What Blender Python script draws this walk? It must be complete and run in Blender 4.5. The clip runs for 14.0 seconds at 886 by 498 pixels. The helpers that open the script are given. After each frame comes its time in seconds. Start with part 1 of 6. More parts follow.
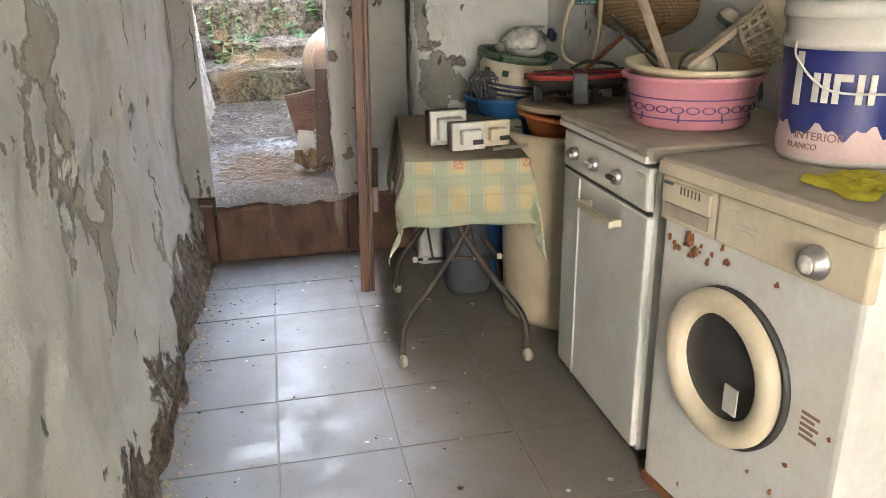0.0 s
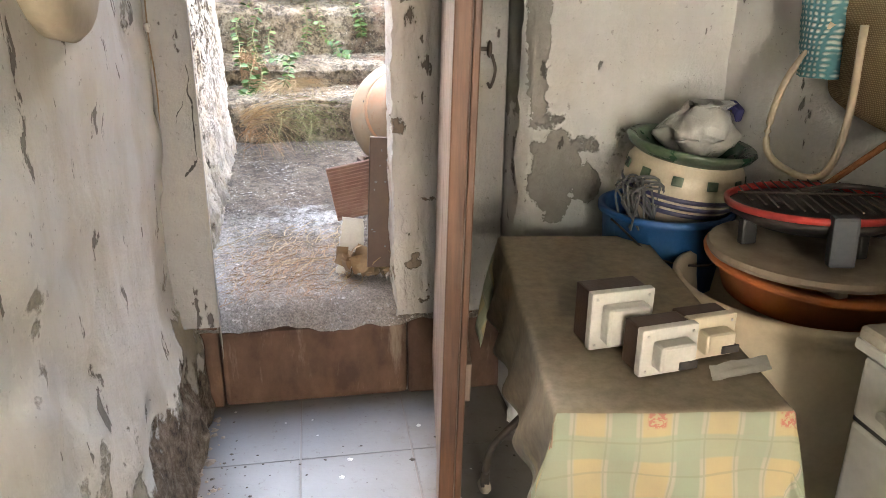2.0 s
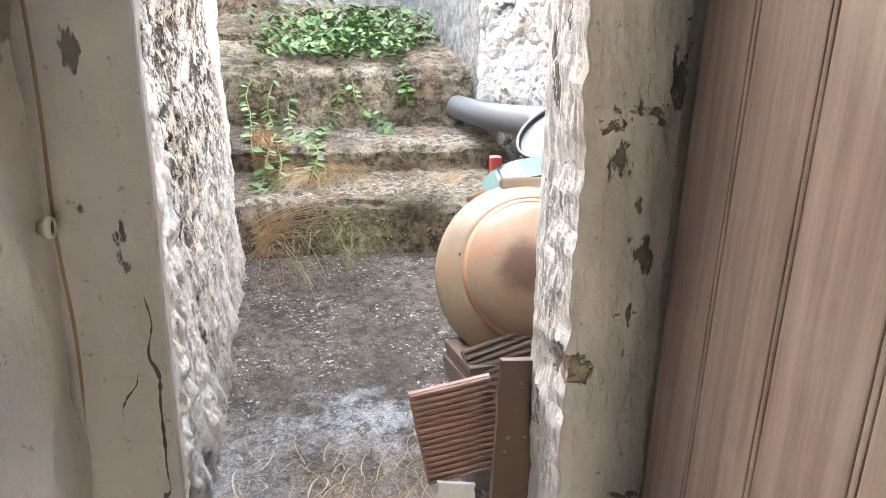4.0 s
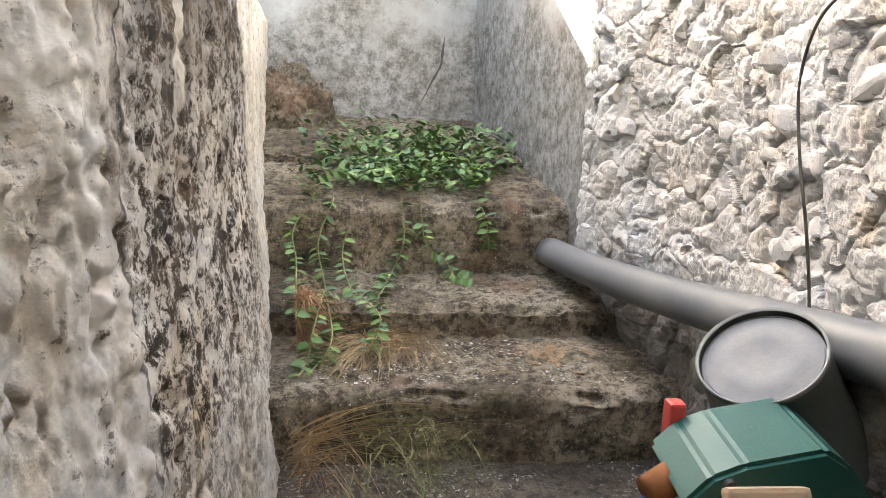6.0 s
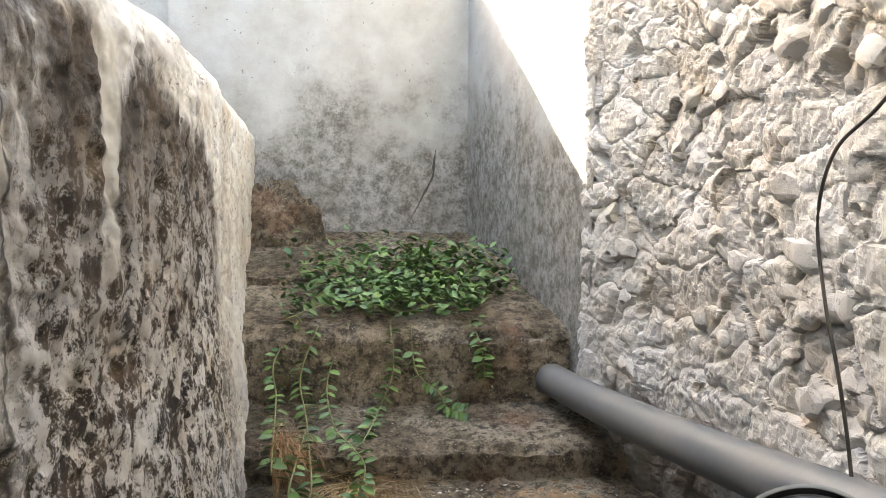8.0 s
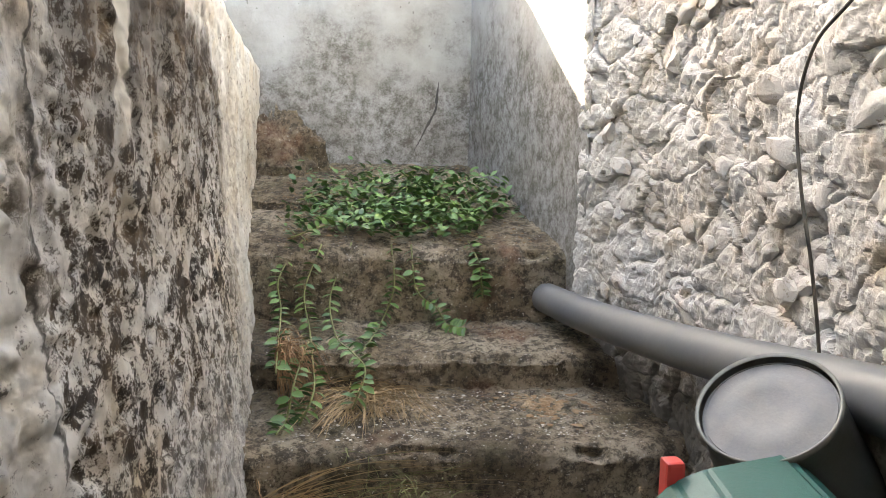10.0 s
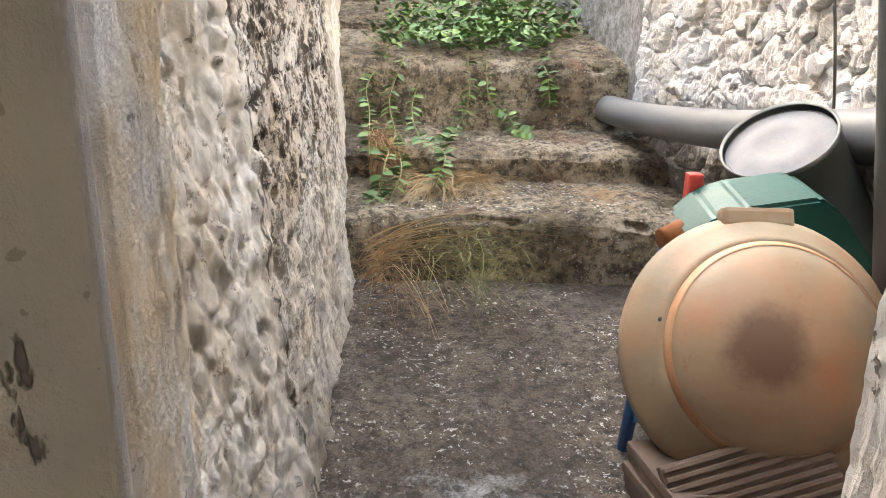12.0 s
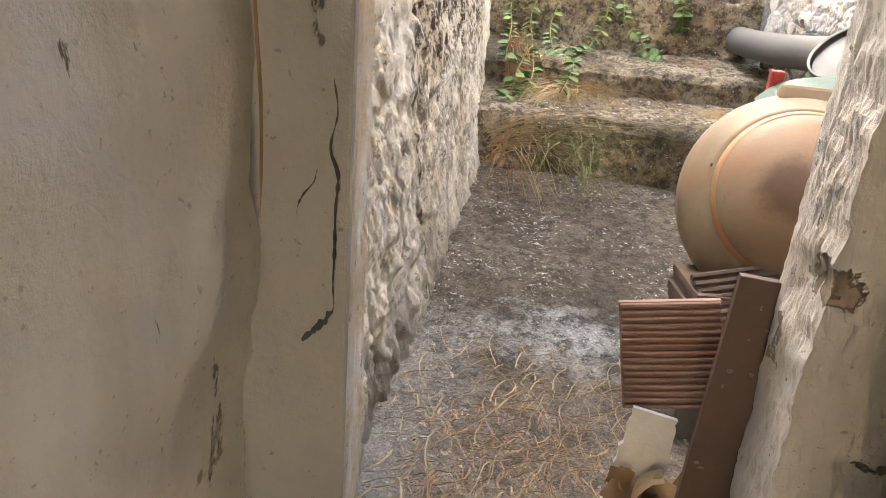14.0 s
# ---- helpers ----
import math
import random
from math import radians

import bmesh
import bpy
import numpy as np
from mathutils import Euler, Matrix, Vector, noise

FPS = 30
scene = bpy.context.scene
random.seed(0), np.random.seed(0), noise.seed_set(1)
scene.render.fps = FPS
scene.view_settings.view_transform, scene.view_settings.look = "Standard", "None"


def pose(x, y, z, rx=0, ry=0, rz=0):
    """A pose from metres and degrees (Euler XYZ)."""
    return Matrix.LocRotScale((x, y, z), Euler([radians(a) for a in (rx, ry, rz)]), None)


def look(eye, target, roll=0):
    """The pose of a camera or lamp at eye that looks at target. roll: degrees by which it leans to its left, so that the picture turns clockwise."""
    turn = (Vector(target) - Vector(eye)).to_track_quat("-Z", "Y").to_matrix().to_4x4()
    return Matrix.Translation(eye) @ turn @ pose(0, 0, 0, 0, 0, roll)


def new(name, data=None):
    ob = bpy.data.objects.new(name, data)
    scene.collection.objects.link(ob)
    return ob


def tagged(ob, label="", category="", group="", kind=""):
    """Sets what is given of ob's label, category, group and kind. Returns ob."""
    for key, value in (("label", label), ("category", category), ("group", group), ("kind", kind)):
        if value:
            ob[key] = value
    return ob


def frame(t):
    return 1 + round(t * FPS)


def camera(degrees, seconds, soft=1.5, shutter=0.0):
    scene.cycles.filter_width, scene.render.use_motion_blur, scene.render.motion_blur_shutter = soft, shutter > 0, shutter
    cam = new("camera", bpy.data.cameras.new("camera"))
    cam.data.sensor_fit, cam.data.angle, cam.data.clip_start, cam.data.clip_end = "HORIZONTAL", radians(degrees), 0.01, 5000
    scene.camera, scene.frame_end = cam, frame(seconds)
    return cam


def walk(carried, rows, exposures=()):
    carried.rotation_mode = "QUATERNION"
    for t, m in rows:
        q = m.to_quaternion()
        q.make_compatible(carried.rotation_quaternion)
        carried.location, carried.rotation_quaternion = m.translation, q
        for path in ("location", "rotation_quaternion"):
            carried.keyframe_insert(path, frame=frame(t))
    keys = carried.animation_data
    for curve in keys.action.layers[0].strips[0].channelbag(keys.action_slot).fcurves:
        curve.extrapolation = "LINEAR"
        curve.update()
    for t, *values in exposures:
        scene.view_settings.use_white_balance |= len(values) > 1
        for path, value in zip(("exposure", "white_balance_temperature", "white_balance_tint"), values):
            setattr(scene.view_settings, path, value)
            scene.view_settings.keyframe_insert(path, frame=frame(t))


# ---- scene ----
cam = camera(61.1, 14.0, 0.8)
PATH = [
    (0, (0.284, 0.356, 1.236), (0.68, 2.199, 0.568), -1.0),
    (0.5, (0.313, 0.597, 1.318), (0.693, 2.436, 0.63), -0.3),
    (1, (0.33, 0.906, 1.343), (0.691, 2.749, 0.655), 0.2),
    (1.5, (0.305, 1.243, 1.357), (0.642, 3.089, 0.666), 0.4),
    (2, (0.294, 1.565, 1.372), (0.612, 3.416, 0.684), 0.5),
    (2.5, (0.279, 1.92, 1.402), (0.576, 3.778, 0.723), 0.2),
    (3, (0.221, 2.268, 1.439), (0.541, 4.129, 0.779), 0.2),
    (3.2, (0.21, 2.39, 1.437), (0.538, 4.254, 0.79), 0.4),
    (5.3, (0.095, 3.459, 1.529), (0.361, 5.375, 1.021), 2.2),
    (5.5, (0.092, 3.533, 1.538), (0.345, 5.459, 1.062), 2.2),
    (6, (0.086, 3.701, 1.58), (0.308, 5.65, 1.193), 1.9),
    (6.5, (0.109, 3.83, 1.627), (0.317, 5.799, 1.343), 1.2),
    (7, (0.133, 3.896, 1.667), (0.345, 5.876, 1.479), 0.6),
    (7.2, (0.132, 3.902, 1.686), (0.345, 5.885, 1.526), 0.5),
    (9.3, (0.18, 3.898, 1.644), (0.4, 5.881, 1.507), 0.8),
    (9.5, (0.173, 3.87, 1.618), (0.391, 5.851, 1.448), 0.9),
    (10, (0.166, 3.808, 1.549), (0.365, 5.782, 1.292), 1.0),
    (10.5, (0.155, 3.712, 1.481), (0.317, 5.673, 1.12), 1.1),
    (11, (0.136, 3.607, 1.446), (0.251, 5.55, 0.985), 0.9),
    (11.5, (0.121, 3.508, 1.397), (0.192, 5.432, 0.857), 1.0),
    (12, (0.118, 3.399, 1.365), (0.147, 5.306, 0.761), 1.3),
    (12.5, (0.122, 3.293, 1.346), (0.096, 5.185, 0.698), 1.9),
    (13, (0.16, 3.193, 1.319), (0.07, 5.071, 0.636), 2.8),
    (13.5, (0.176, 3.088, 1.302), (-0.013, 4.946, 0.586), 3.8),
    (14, (0.204, 2.959, 1.275), (-0.095, 4.788, 0.523), 4.8),
]
EXPOSURES = [(0.0, 5.65, 6800, 9), (1.5, 6.0, 7500, 12), (3.0, 5.88, 7000, 9), (5.5, 4.75, 8100, 10), (7.0, 3.98, 8200, 8), (9.5, 3.98, 8200, 8), (11.0, 4.6, 8000, 9), (12.5, 5.02, 8800, 11), (14.0, 5.12, 9300, 12)]
walk(cam, [(t, look(eye, target, roll)) for t, eye, target, roll in PATH], EXPOSURES)

# ---- world, sun, lights ----
SUN = Vector((-0.60, 0.62, 0.50)).normalized()
world = bpy.data.worlds.new("world")
scene.world = world
world.use_nodes = True
sky = world.node_tree.nodes.new("ShaderNodeTexSky")
sky.sky_type = "NISHITA"
sky.sun_disc = False
sky.sun_elevation = math.asin(SUN.z)
sky.sun_rotation = math.atan2(SUN.x, SUN.y)
sky.dust_density = 2.5
back = world.node_tree.nodes["Background"]
back.inputs["Strength"].default_value = 0.15
world.node_tree.links.new(sky.outputs[0], back.inputs[0])
sun = new("sun", bpy.data.lights.new("sun", "SUN"))
sun.data.energy, sun.data.angle, sun.data.color = 4.0, radians(0.5), (1.0, 0.95, 0.86)
sun.matrix_world = look(SUN * 30, (0, 0, 0))


def window_light(name, m, w, h, power, color):
    """Daylight that comes in through an opening behind the camera."""
    lamp = new(name, bpy.data.lights.new(name, "AREA"))
    lamp.data.shape, lamp.data.size, lamp.data.size_y = "RECTANGLE", w, h
    lamp.data.energy, lamp.data.color, lamp.data.spread = power, color, radians(120)
    lamp.matrix_world = m
    return lamp


window_light("window_daylight", look((0.33, -1.60, 1.05), (-0.05, 2.0, 0.80)), 0.7, 1.9, 0.38, (0.97, 0.98, 1.0))


# ---- materials ----
class Nodes:
    """A small builder for node materials."""

    def __init__(self, name):
        self.mat = bpy.data.materials.new(name)
        self.mat.use_nodes = True
        self.tree = self.mat.node_tree
        self.bsdf = self.tree.nodes["Principled BSDF"]
        self.coord = self.tree.nodes.new("ShaderNodeNewGeometry").outputs["Position"]

    def node(self, kind, **sets):
        n = self.tree.nodes.new(kind)
        for k, v in sets.items():
            n.inputs[k.replace("_", " ")].default_value = v
        return n

    def link(self, a, b):
        self.tree.links.new(a, b)

    def scaled(self, sx, sy, sz):
        n = self.tree.nodes.new("ShaderNodeMapping")
        n.inputs["Scale"].default_value = (sx, sy, sz)
        self.link(self.coord, n.inputs["Vector"])
        return n.outputs[0]

    def noise(self, scale, detail=6.0, rough=0.6, vec=None):
        n = self.node("ShaderNodeTexNoise", Scale=scale, Detail=detail, Roughness=rough)
        self.link(vec or self.coord, n.inputs["Vector"])
        return n.outputs["Fac"]

    def ramp(self, fac, stops):
        n = self.tree.nodes.new("ShaderNodeValToRGB")
        while len(n.color_ramp.elements) < len(stops):
            n.color_ramp.elements.new(0.5)
        for e, (p, c) in zip(n.color_ramp.elements, stops):
            e.position = p
            e.color = (c, c, c, 1) if isinstance(c, (int, float)) else (*c, 1)
        self.link(fac, n.inputs[0])
        return n.outputs[0]

    def mix(self, fac, a, b, mode="MIX"):
        n = self.tree.nodes.new("ShaderNodeMix")
        n.data_type, n.blend_type = "RGBA", mode
        for sock, v in ((n.inputs[0], fac), (n.inputs[6], a), (n.inputs[7], b)):
            if isinstance(v, (int, float)):
                sock.default_value = v
            elif isinstance(v, tuple):
                sock.default_value = (*v, 1)
            else:
                self.link(v, sock)
        return n.outputs[2]

    def maths(self, op, a, b=0.0):
        n = self.tree.nodes.new("ShaderNodeMath")
        n.operation = op
        for sock, v in ((n.inputs[0], a), (n.inputs[1], b)):
            if isinstance(v, (int, float)):
                sock.default_value = v
            else:
                self.link(v, sock)
        return n.outputs[0]

    def axis(self, k):
        n = self.tree.nodes.new("ShaderNodeSeparateXYZ")
        self.link(self.coord, n.inputs[0])
        return n.outputs[k]

    def bump(self, fac, strength, dist):
        n = self.node("ShaderNodeBump", Strength=strength, Distance=dist)
        self.link(fac, n.inputs["Height"])
        if self.bsdf.inputs["Normal"].links:
            self.link(self.bsdf.inputs["Normal"].links[0].from_socket, n.inputs["Normal"])
        self.link(n.outputs[0], self.bsdf.inputs["Normal"])

    def done(self, color, rough=0.8, metal=0.0):
        for key, v in (("Base Color", color), ("Roughness", rough), ("Metallic", metal)):
            sock = self.bsdf.inputs[key]
            if isinstance(v, (int, float)):
                sock.default_value = v
            elif isinstance(v, tuple):
                sock.default_value = (*v, 1)
            else:
                self.link(v, sock)
        return self.mat


def plain(name, color, rough=0.5, metal=0.0, dirt=0.35, dust=(0.30, 0.26, 0.20), scale=9.0, grain=0.15, local=True):
    """A coloured surface with dust, smudges and a fine grain."""
    n = Nodes(name)
    if local:
        n.coord = n.tree.nodes.new("ShaderNodeTexCoord").outputs["Object"]
    big = n.ramp(n.noise(scale, 8), [(0.42, 0.0), (0.72, 1.0)])
    fine = n.noise(scale * 14, 4)
    col = n.mix(n.maths("MULTIPLY", big, dirt), color, dust)
    col = n.mix(0.22, col, n.ramp(fine, [(0.3, 0.55), (0.7, 1.0)]), "MULTIPLY")
    n.bump(fine, grain, 0.004)
    r = n.maths("ADD", n.maths("MULTIPLY", big, 0.3 * dirt + 0.1), rough)
    return n.done(col, r, metal)


def wall_paint(name, base, under, flake=0.55, scale=2.2, stain=(0.42, 0.37, 0.28), streak=0.5, foot=False, bare=()):
    """Old limewash that has flaked off the render underneath."""
    n = Nodes(name)
    patch = n.noise(scale, 9, 0.62)
    for x, z, rx, rz in bare:
        ex = n.maths("DIVIDE", n.maths("SUBTRACT", n.axis("X"), x), rx)
        ez = n.maths("DIVIDE", n.maths("SUBTRACT", n.axis("Z"), z), rz)
        rr = n.maths("SQRT", n.maths("ADD", n.maths("MULTIPLY", ex, ex), n.maths("MULTIPLY", ez, ez)))
        rr = n.maths("ADD", rr, n.maths("MULTIPLY", n.maths("SUBTRACT", n.noise(12.0, 8, 0.65), 0.5), 1.9))
        patch = n.maths("MAXIMUM", patch, n.ramp(rr, [(0.75, 0.85), (1.25, 0.3)]))
    mask = n.ramp(patch, [(flake, 0.0), (flake + 0.025, 1.0)])
    tone = n.ramp(n.noise(5.0, 8, 0.65), [(0.35, tuple(c * 0.86 for c in base)), (0.65, base)])
    drip = n.ramp(n.noise(3.2, 7, 0.6, n.scaled(2.2, 2.2, 0.45)), [(0.46, 0.0), (0.70, 1.0)])
    tone = n.mix(n.maths("MULTIPLY", drip, streak), tone, stain)
    low = n.ramp(n.noise(9.0, 8, 0.7), [(0.3, tuple(c * 0.72 for c in under)), (0.7, under)])
    col = n.mix(mask, tone, low)
    chip = n.ramp(n.noise(14.0, 5, 0.6, n.scaled(1.0, 1.0, 0.42)), [(0.645, 0.0), (0.66, 1.0)])
    col = n.mix(n.maths("MULTIPLY", chip, 0.85), col, tuple(c * 0.28 for c in under))
    rim = n.ramp(patch, [(flake - 0.018, 0.0), (flake - 0.004, 1.0), (flake + 0.004, 0.0)])
    col = n.mix(n.maths("MULTIPLY", rim, 0.45), col, tuple(min(1.0, c * 1.12) for c in base))
    edge = n.ramp(patch, [(flake + 0.002, 0.0), (flake + 0.012, 1.0), (flake + 0.03, 0.0)])
    col = n.mix(n.maths("MULTIPLY", edge, 0.55), col, tuple(c * 0.4 for c in under))
    speck = n.ramp(n.noise(70.0, 3, 0.6), [(0.66, 0.0), (0.70, 1.0)])
    col = n.mix(n.maths("MULTIPLY", speck, 0.5), col, tuple(c * 0.5 for c in under))
    if foot:
        gone = n.maths("ADD", n.maths("SUBTRACT", 0.30, n.axis("Z")), n.maths("MULTIPLY", n.maths("SUBTRACT", n.noise(3.5, 8, 0.65), 0.5), 1.1))
        gone = n.ramp(gone, [(0.06, 0.0), (0.09, 1.0)])
        stone = n.ramp(n.noise(26.0, 9, 0.75), [(0.34, (0.06, 0.042, 0.03)), (0.5, (0.22, 0.165, 0.115)), (0.68, (0.42, 0.35, 0.27))])
        col = n.mix(gone, col, stone)
        n.bump(n.maths("MULTIPLY", gone, n.noise(30.0, 8, 0.7)), 1.0, 0.03)
    n.bump(chip, 0.8, -0.008)
    n.bump(mask, 1.0, -0.008)
    n.bump(n.noise(22.0, 8, 0.68), 0.55, 0.014)
    n.bump(n.noise(150.0, 3, 0.6), 0.25, 0.003)
    return n.done(col, 0.9)


M = {}
M["limewash"] = wall_paint("limewash", (0.58, 0.575, 0.565), (0.30, 0.285, 0.26), 0.63, 2.4, (0.44, 0.39, 0.30), 0.25, bare=((0.965, 0.84, 0.085, 0.16), (1.06, 0.80, 0.05, 0.07), (0.90, 1.25, 0.035, 0.4)))
M["left_wall"] = wall_paint("left_wall_limewash", (0.70, 0.68, 0.625), (0.50, 0.45, 0.355), 0.57, 1.7, (0.50, 0.43, 0.31), 0.5, True)
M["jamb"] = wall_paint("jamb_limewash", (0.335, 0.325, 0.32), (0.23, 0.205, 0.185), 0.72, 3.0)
M["jamb_edge"] = wall_paint("chipped_jamb_limewash", (0.52, 0.50, 0.47), (0.27, 0.22, 0.17), 0.61, 8.0, (0.30, 0.23, 0.16), 0.5)
M["ceiling"] = wall_paint("ceiling_limewash", (0.66, 0.64, 0.60), (0.4, 0.36, 0.3), 0.62)


def floor_tile():
    n = Nodes("cement_tile")
    info = n.tree.nodes.new("ShaderNodeObjectInfo")
    drift = n.maths("MULTIPLY", n.maths("SUBTRACT", n.axis("X"), 0.60), 0.9)
    dust = n.ramp(n.maths("ADD", n.noise(3.4, 9, 0.62), drift), [(0.42, 0.0), (0.72, 1.0)])
    smear = n.ramp(n.noise(11.0, 8, 0.65), [(0.3, 0.0), (0.7, 1.0)])
    base = n.mix(n.maths("MULTIPLY", info.outputs["Random"], 0.5), (0.20, 0.195, 0.19), (0.165, 0.157, 0.148))
    col = n.mix(n.maths("MULTIPLY", dust, 0.9), base, (0.185, 0.155, 0.125))
    col = n.mix(n.maths("MULTIPLY", smear, 0.35), col, (0.24, 0.228, 0.216))
    mark = n.ramp(n.noise(38.0, 9, 0.75), [(0.36, 1.0), (0.42, 0.0)])
    col = n.mix(n.maths("MULTIPLY", mark, 0.5), col, (0.11, 0.085, 0.065))
    worn = n.ramp(n.noise(5.5, 7, 0.7), [(0.40, 0.0), (0.60, 1.0)])
    n.bump(n.noise(60.0, 6, 0.6), 0.12, 0.004)
    r = n.maths("ADD", n.maths("MULTIPLY", dust, 0.5), n.maths("ADD", n.maths("ADD", n.maths("MULTIPLY", smear, 0.12), n.maths("MULTIPLY", worn, 0.24)), 0.36))
    return n.done(col, r)


M["tile"] = floor_tile()
def grout():
    n = Nodes("dusty_grout")
    drift = n.ramp(n.maths("ADD", n.noise(4.0, 7, 0.6), n.maths("SUBTRACT", n.axis("X"), 0.62)), [(0.42, 0.0), (0.7, 1.0)])
    return n.done(n.mix(drift, (0.21, 0.19, 0.17), (0.20, 0.17, 0.14)), 0.7)


M["grout"] = grout()


def brown_paint():
    n = Nodes("brown_plinth_paint")
    streak = n.ramp(n.noise(4.0, 8, 0.65, n.scaled(1.5, 1.5, 0.9)), [(0.38, 0.0), (0.68, 1.0)])
    col = n.mix(streak, (0.060, 0.027, 0.015), (0.150, 0.082, 0.050))
    wash = n.ramp(n.noise(6.0, 8, 0.7, n.scaled(2.5, 2.5, 0.4)), [(0.56, 0.0), (0.74, 1.0)])
    col = n.mix(n.maths("MULTIPLY", wash, 0.6), col, (0.36, 0.29, 0.22))
    n.bump(n.noise(30.0, 6), 0.4, 0.01)
    return n.done(col, 0.75)


M["brown"] = brown_paint()


def earth():
    """Trodden dirt with lime dust by the doorway, a splash of lime and white grit."""
    n = Nodes("gritty_ground")
    big = n.noise(2.3, 9, 0.68)
    col = n.ramp(big, [(0.30, (0.090, 0.068, 0.049)), (0.5, (0.185, 0.143, 0.106)), (0.68, (0.31, 0.253, 0.200))])
    near = n.ramp(n.maths("MULTIPLY", n.maths("ADD", n.axis("Y"), n.maths("MULTIPLY", n.maths("SUBTRACT", n.noise(3.5, 8, 0.68), 0.5), 1.5)), 0.1), [(0.40, 1.0), (0.475, 0.0)])
    col = n.mix(n.maths("MULTIPLY", near, 0.8), col, (0.56, 0.48, 0.41))
    px = n.maths("MULTIPLY", n.maths("SUBTRACT", n.axis("X"), 0.25), 4.4)
    py = n.maths("MULTIPLY", n.maths("SUBTRACT", n.axis("Y"), 4.64), 5.6)
    rr = n.maths("SQRT", n.maths("ADD", n.maths("MULTIPLY", px, px), n.maths("MULTIPLY", py, py)))
    rr = n.maths("ADD", rr, n.maths("MULTIPLY", n.maths("SUBTRACT", n.noise(11.0, 9, 0.75), 0.5), 3.2))
    col = n.mix(n.ramp(rr, [(0.25, 0.9), (1.1, 0.0)]), col, (0.62, 0.62, 0.62))
    foot = n.maths("ADD", n.axis("X"), n.maths("MULTIPLY", n.maths("SUBTRACT", n.noise(8.0, 8, 0.7), 0.5), 0.35))
    foot = n.maths("MULTIPLY", n.ramp(foot, [(0.0, 1.0), (0.10, 0.0)]), n.ramp(n.maths("MULTIPLY", n.axis("Y"), 0.1), [(0.455, 1.0), (0.48, 0.0)]))
    col = n.mix(n.maths("MULTIPLY", foot, 0.55), col, (0.60, 0.59, 0.57))
    clod = n.ramp(n.noise(26.0, 12, 0.85), [(0.44, 1.0), (0.53, 0.0)])
    clod = n.maths("MULTIPLY", clod, n.maths("SUBTRACT", 0.85, n.maths("MULTIPLY", near, 0.6)))
    col = n.mix(clod, col, (0.045, 0.036, 0.028))
    fine = n.ramp(n.noise(150.0, 5, 0.7), [(0.38, 0.35), (0.62, 1.0)])
    col = n.mix(0.75, col, fine, "MULTIPLY")
    grit = n.ramp(n.noise(66.0, 4, 0.7), [(0.595, 0.0), (0.615, 1.0)])
    some = n.ramp(n.noise(5.0, 8, 0.7), [(0.44, 0.0), (0.6, 1.0)])
    col = n.mix(n.maths("MULTIPLY", grit, some), col, (0.72, 0.69, 0.65))
    n.bump(n.noise(60.0, 9, 0.78), 1.0, 0.03)
    n.bump(grit, 0.6, 0.012)
    return n.done(col, 0.92)


M["earth"] = earth()


def step_stone():
    n = Nodes("mossy_concrete_step")
    big = n.noise(3.0, 9, 0.68)
    col = n.ramp(big, [(0.30, (0.075, 0.055, 0.035)), (0.46, (0.20, 0.155, 0.105)), (0.58, (0.36, 0.30, 0.225)), (0.75, (0.44, 0.385, 0.31))])
    moss = n.ramp(n.noise(5.0, 8, 0.7), [(0.52, 0.0), (0.66, 1.0)])
    col = n.mix(n.maths("MULTIPLY", moss, 0.65), col, (0.085, 0.075, 0.035))
    black = n.ramp(n.noise(24.0, 12, 0.85), [(0.45, 1.0), (0.52, 0.0)])
    col = n.mix(n.maths("MULTIPLY", black, 0.8), col, (0.035, 0.028, 0.020))
    red = n.ramp(n.noise(2.3, 6, 0.6), [(0.60, 0.0), (0.70, 1.0)])
    col = n.mix(n.maths("MULTIPLY", red, 0.5), col, (0.20, 0.085, 0.045))
    speck = n.ramp(n.noise(90.0, 2), [(0.66, 0.0), (0.70, 1.0)])
    col = n.mix(n.maths("MULTIPLY", speck, 0.8), col, (0.55, 0.51, 0.45))
    n.bump(n.noise(30.0, 9, 0.75), 1.0, 0.035)
    n.bump(n.noise(140.0, 4, 0.7), 0.5, 0.006)
    return n.done(col, 0.92)


M["step"] = step_stone()


